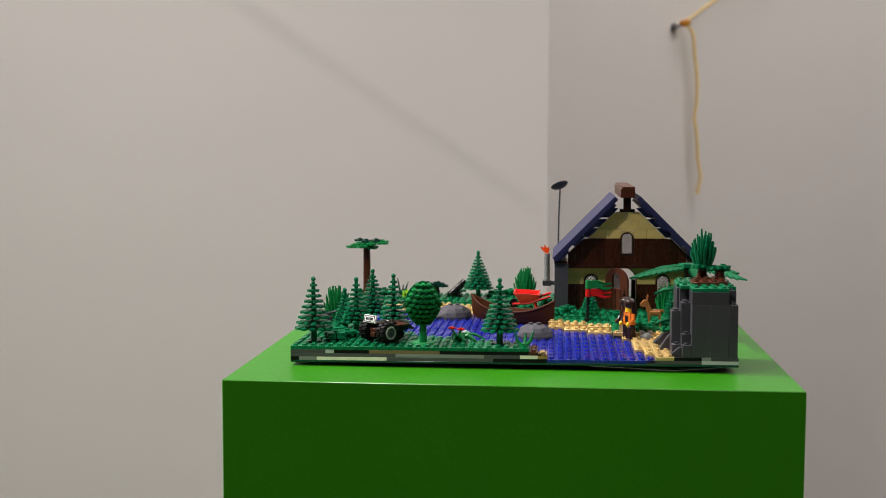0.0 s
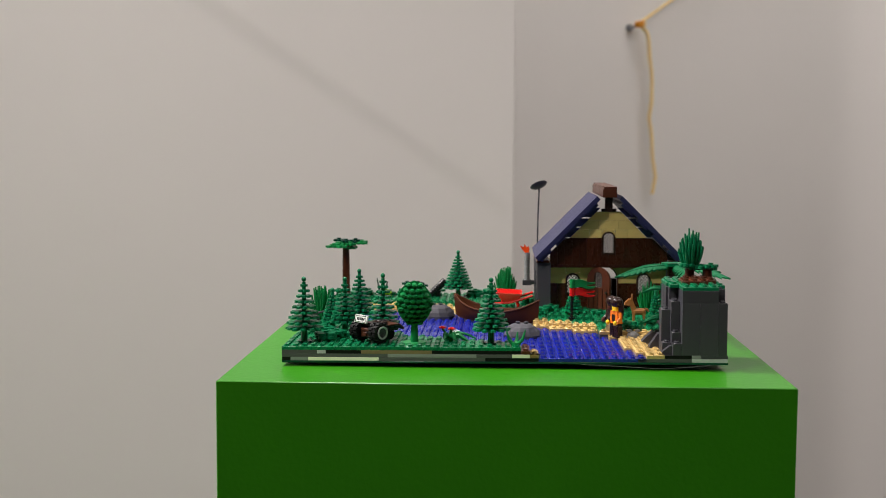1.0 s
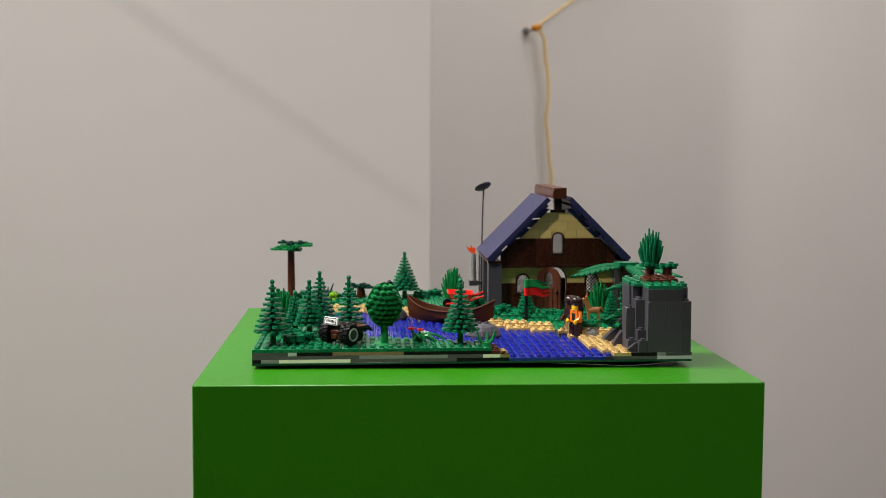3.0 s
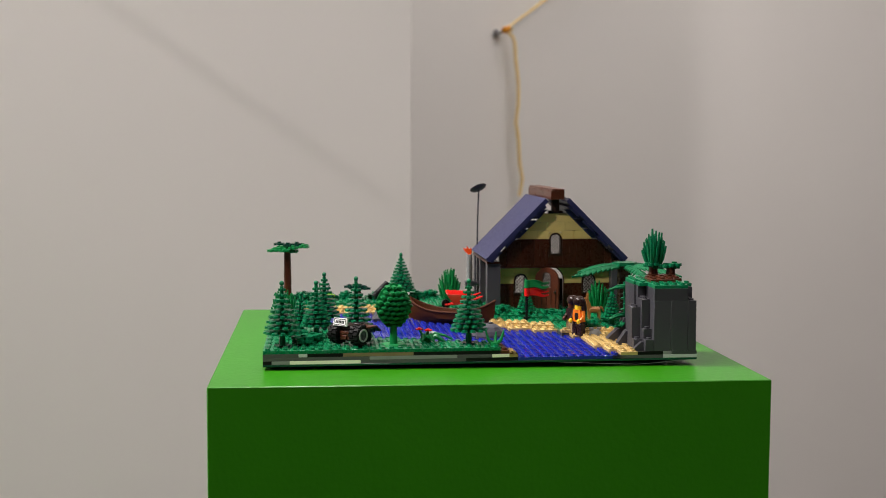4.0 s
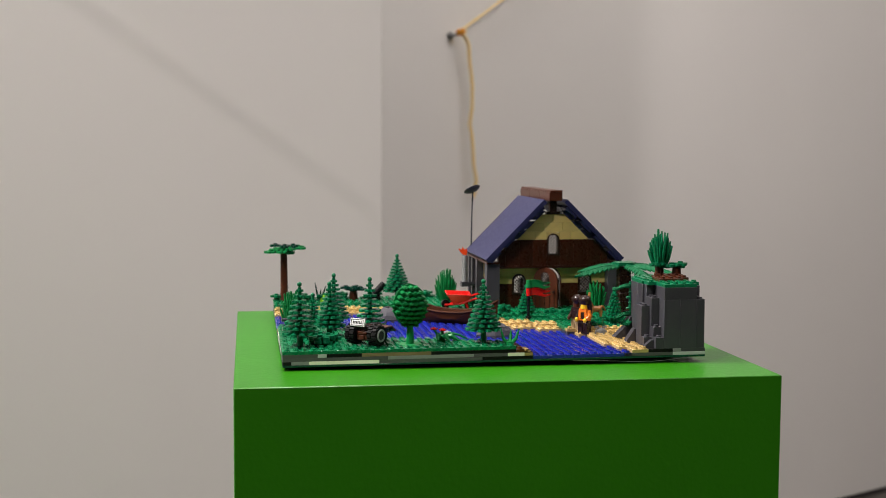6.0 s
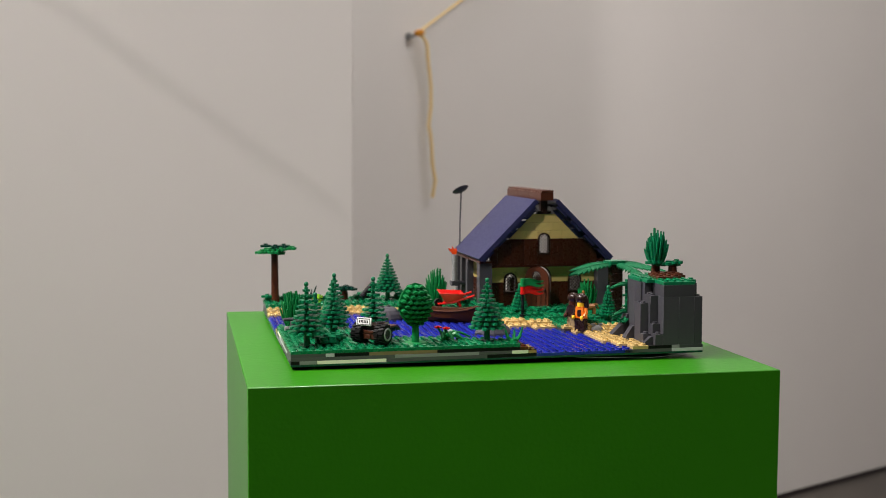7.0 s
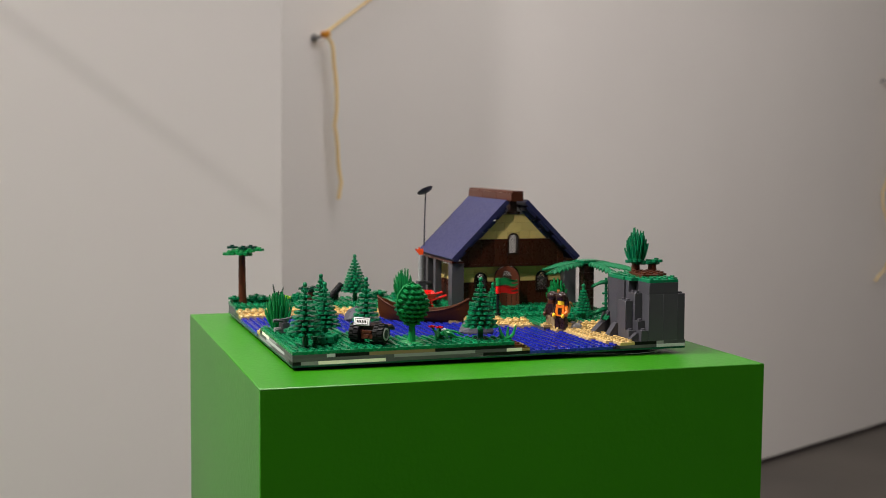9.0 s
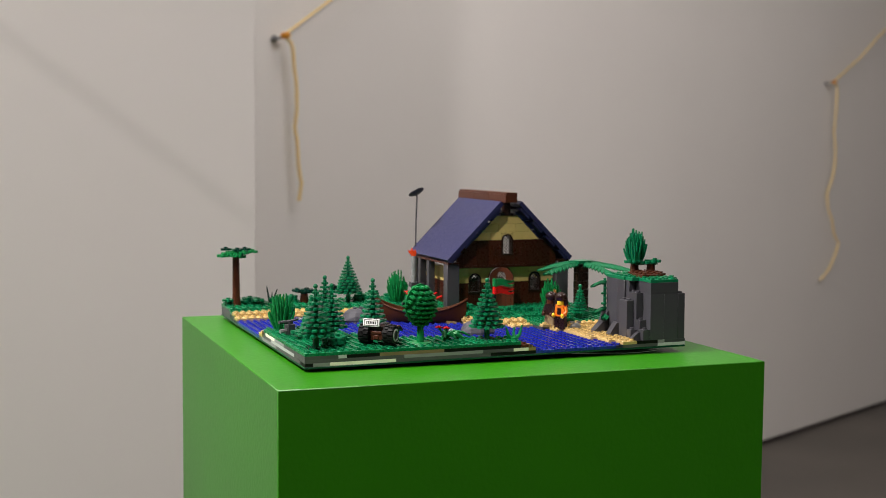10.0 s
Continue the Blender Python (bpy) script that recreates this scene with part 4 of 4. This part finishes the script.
for x, y, big in ((-22, -12.5, 1.0), (-22, 12.5, 1.0), (0, -3.5, 0.5), (0, 3.5, 0.5)):
    sgn = 1 if y > 0 else -1
    wheel = new("wheel")
    wheel.parent = quad
    wheel.matrix_basis = pose(x / 1000, y / 1000, 9.3 * big / 1000, 90, 0, 0) @ Matrix.Scale(big, 4)
    bm = cyl(bmesh.new(), 0, 0, -5.0, 8.4, 10.0, 24)
    for s in range(14):
        for zz in (-2.6, 2.6):
            a = 2 * math.pi * (s + (0.5 if zz > 0 else 0)) / 14
            m = Matrix.Rotation(a, 4, "Z") @ Matrix.Translation((8.5, 0, zz))
            v = bmesh.ops.create_cube(bm, size=1, matrix=m @ Matrix.Diagonal((1.9, 2.3, 4.7, 1)))["verts"]
    part("tyre", bm, RUBBER, wheel, "black rubber tyre")
    bm = bmesh.new()
    z0 = -5.6 * sgn
    prof = ((5.9, z0 * 0.7), (6.1, z0), (5.2, z0 * 1.05), (4.4, z0 * 0.98), (4.3, z0 * 0.7))
    rings = [[bm.verts.new((r * math.cos(2 * math.pi * s / 20), r * math.sin(2 * math.pi * s / 20), z)) for s in range(20)] for r, z in prof]
    for r0, r1 in zip(rings, rings[1:]):
        for s in range(20):
            bm.faces.new((r0[s], r0[(s + 1) % 20], r1[(s + 1) % 20], r1[s]))
    part("rim", bm, RIM if big == 1 else EDGE_BLACK, wheel, "pale grey rim")
    bm = cyl(bmesh.new(), 0, 0, min(z0, z0 * 0.8), 4.4, abs(z0) * 0.1, 16)
    for k in range(3):
        a = 2 * math.pi * k / 3 + 0.5
        tube(bm, [(0, 0, z0 * 0.9), (4.5 * math.cos(a), 4.5 * math.sin(a), z0 * 0.9)], 0.6, 6)
    part("hub", bm, STONE if big == 1 else EDGE_BLACK, wheel)
sign = part("white_tile", box(bmesh.new(), -1, -8.2, -3.7, 1, 8.2, 3.7, 0.3), WHITE, quad, "white tile with dark bars")
at(sign, -27.0, 5, 20.6, 0, 12, 0)
bm = bmesh.new()
for a, b, c, d in ((-7, -2.9, 7, -2.4), (-7, 2.4, 7, 2.9), (-7, -2.9, -6.5, 2.9), (6.5, -2.9, 7, 2.9)):
    box(bm, -1.25, a, b, -0.98, c, d, 0)
for k in range(6):
    box(bm, -1.25, -5 + k * 1.75, -1.2, -0.98, -3.9 + k * 1.75, 1.2, 0)
part("dark_bars", bm, INK, sign)


def doll(x, y, z, rz, hair, torso, legs, arms, face, label, tall):
    """A small jointed toy figure, kept as one plain mesh."""
    bm = bmesh.new()
    mats, marks = [], []

    def close(mat):
        if mat not in mats:
            mats.append(mat)
        for f in bm.faces:
            if f not in marks_set:
                f.material_index = mats.index(mat)
                marks_set.add(f)
    marks_set = set()
    box(bm, -7.6, -3.6, 0, -0.3, 4.0, 11.5, 0.5)
    box(bm, 0.3, -3.6, 0, 7.6, 4.0, 11.5, 0.5)
    box(bm, -7.6, -3.0, 11.3, 7.6, 3.0, 13.6, 0.5)
    close(legs)
    prism(bm, [(-7.6, 13.6), (7.6, 13.6), (5.6, 26), (-5.6, 26)], -3.6, 3.6)
    close(torso)
    box(bm, -2.8, -3.9, 15.5, 2.8, -3.4, 22.5, 0)
    close(hair)
    tube(bm, [(-7, 0, 24), (-9.0, -1.0, 19), (-8, -5, 15.5)], [2.6, 2.3, 1.9], 8)
    close(hair)
    tube(bm, [(7, 0, 24), (9.0, -1.0, 19), (8, -5, 15.5)], [2.6, 2.3, 1.9], 8)
    close(arms)
    for sgn in (-1, 1):
        ball(bm, sgn * 6.5, -7, 14.5, 2.4, 2.4, 2.6, 10, 6)
    cyl(bm, 0, 0, 26, 4.8, 9, 14)
    close(face)
    ball(bm, 0, 0.8, 34.0, 8.0, 7.4, 5.8, 14, 8)
    tube(bm, [(-5.5, 2, 34), (-6.4, 2.5, 27), (-5.6, 3.5, 19)], [3.0, 3.6, 1.6], 8)
    tube(bm, [(5.5, 2, 34), (6.4, 2.5, 27), (5.6, 3.5, 19)], [3.0, 3.6, 1.6], 8)
    box(bm, -5, 2.5, 20, 5, 5.4, 36, 1.0)
    close(hair)
    bmesh.ops.recalc_face_normals(bm, faces=bm.faces)
    me = bpy.data.meshes.new("toy_figure")
    bmesh.ops.scale(bm, vec=(0.00084, 0.00084, 0.001 * tall), verts=bm.verts)
    bm.to_mesh(me)
    bm.free()
    for m in mats:
        me.materials.append(m)
    me.shade_smooth()
    me.set_sharp_from_angle(angle=radians(38))
    ob = new("toy_figure", me)
    ob.matrix_world = TOY @ pose(x / 1000, y / 1000, z / 1000, 0, 0, rz)
    return tagged(ob, label, "toy figure", "toy figures")


doll(310.5, 106, 8.4, -56, DKBROWN, ORANGE, DKBROWN, ORANGE, SKIN, "toy figure with dark hair and an orange top", 1.0)
doll(307.5, 124, 8.4, -66, DKBROWN, DKBROWN, DKTAN, DKBROWN, BROWN, "toy figure in dark brown behind the orange one", 0.97)

dog = thing("toy_dog", 336, 164, 10.2, 0, "light brown toy dog with pricked ears", "toy animal")
bm = box(bmesh.new(), -5, -3.4, 12.5, 15, 3.4, 19.5, 2.2)
prism(bm, [(-5, 13), (1, 19), (-5, 28), (-10.5, 26)], -2.6, 2.6)
prism(bm, [(-17.5, 23.2), (-17, 25.6), (-11, 29.6), (-5.5, 28.6), (-6.5, 24), (-11, 22.4)], -2.9, 2.9)
for sgn in (-1, 1):
    prism(bm, [(-8.6, 28), (-5.4, 27.6), (-5.0, 34.6), (-6.2, 35)], sgn * 2.0 - 0.9, sgn * 2.0 + 0.9)
    prism(bm, [(-5.6, 14), (-1.2, 14), (-2.2, 7), (-2.2, 1.7), (-4.8, 1.7), (-4.6, 7)], sgn * 2.2 - 1.1, sgn * 2.2 + 1.1)
    prism(bm, [(9.5, 14), (15, 15), (14.2, 9), (15, 1.7), (12.2, 1.7), (11.6, 8)], sgn * 2.2 - 1.1, sgn * 2.2 + 1.1)
tube(bm, [(14, 0, 18.5), (18, 0, 18), (21, 0, 14)], [1.8, 1.5, 0.8], 8)
bmesh.ops.scale(bm, vec=(0.66, 0.9, 0.97), verts=bm.verts)
part("body", bm, NOUGAT, dog)

thread = thing("loose_thread", 0, 0, 0, 0, "thin pale thread sagging under the base's front edge", "thread")
part("strand", tube(bmesh.new(), [(270, -1, 0), (300, -2, -1.2), (330, -3, -2.6), (345, -3, -2.8), (360, -2.5, -2.0), (385, -1, 0)], 0.13, 5), GREY, thread)

# ---------------------------------------------------------------- the terrain's plates
for name, (kinds, label, category) in REGIONS.items():
    owner = thing(name, 0, 0, 0, 0, label, category)
    lay(owner, kinds)
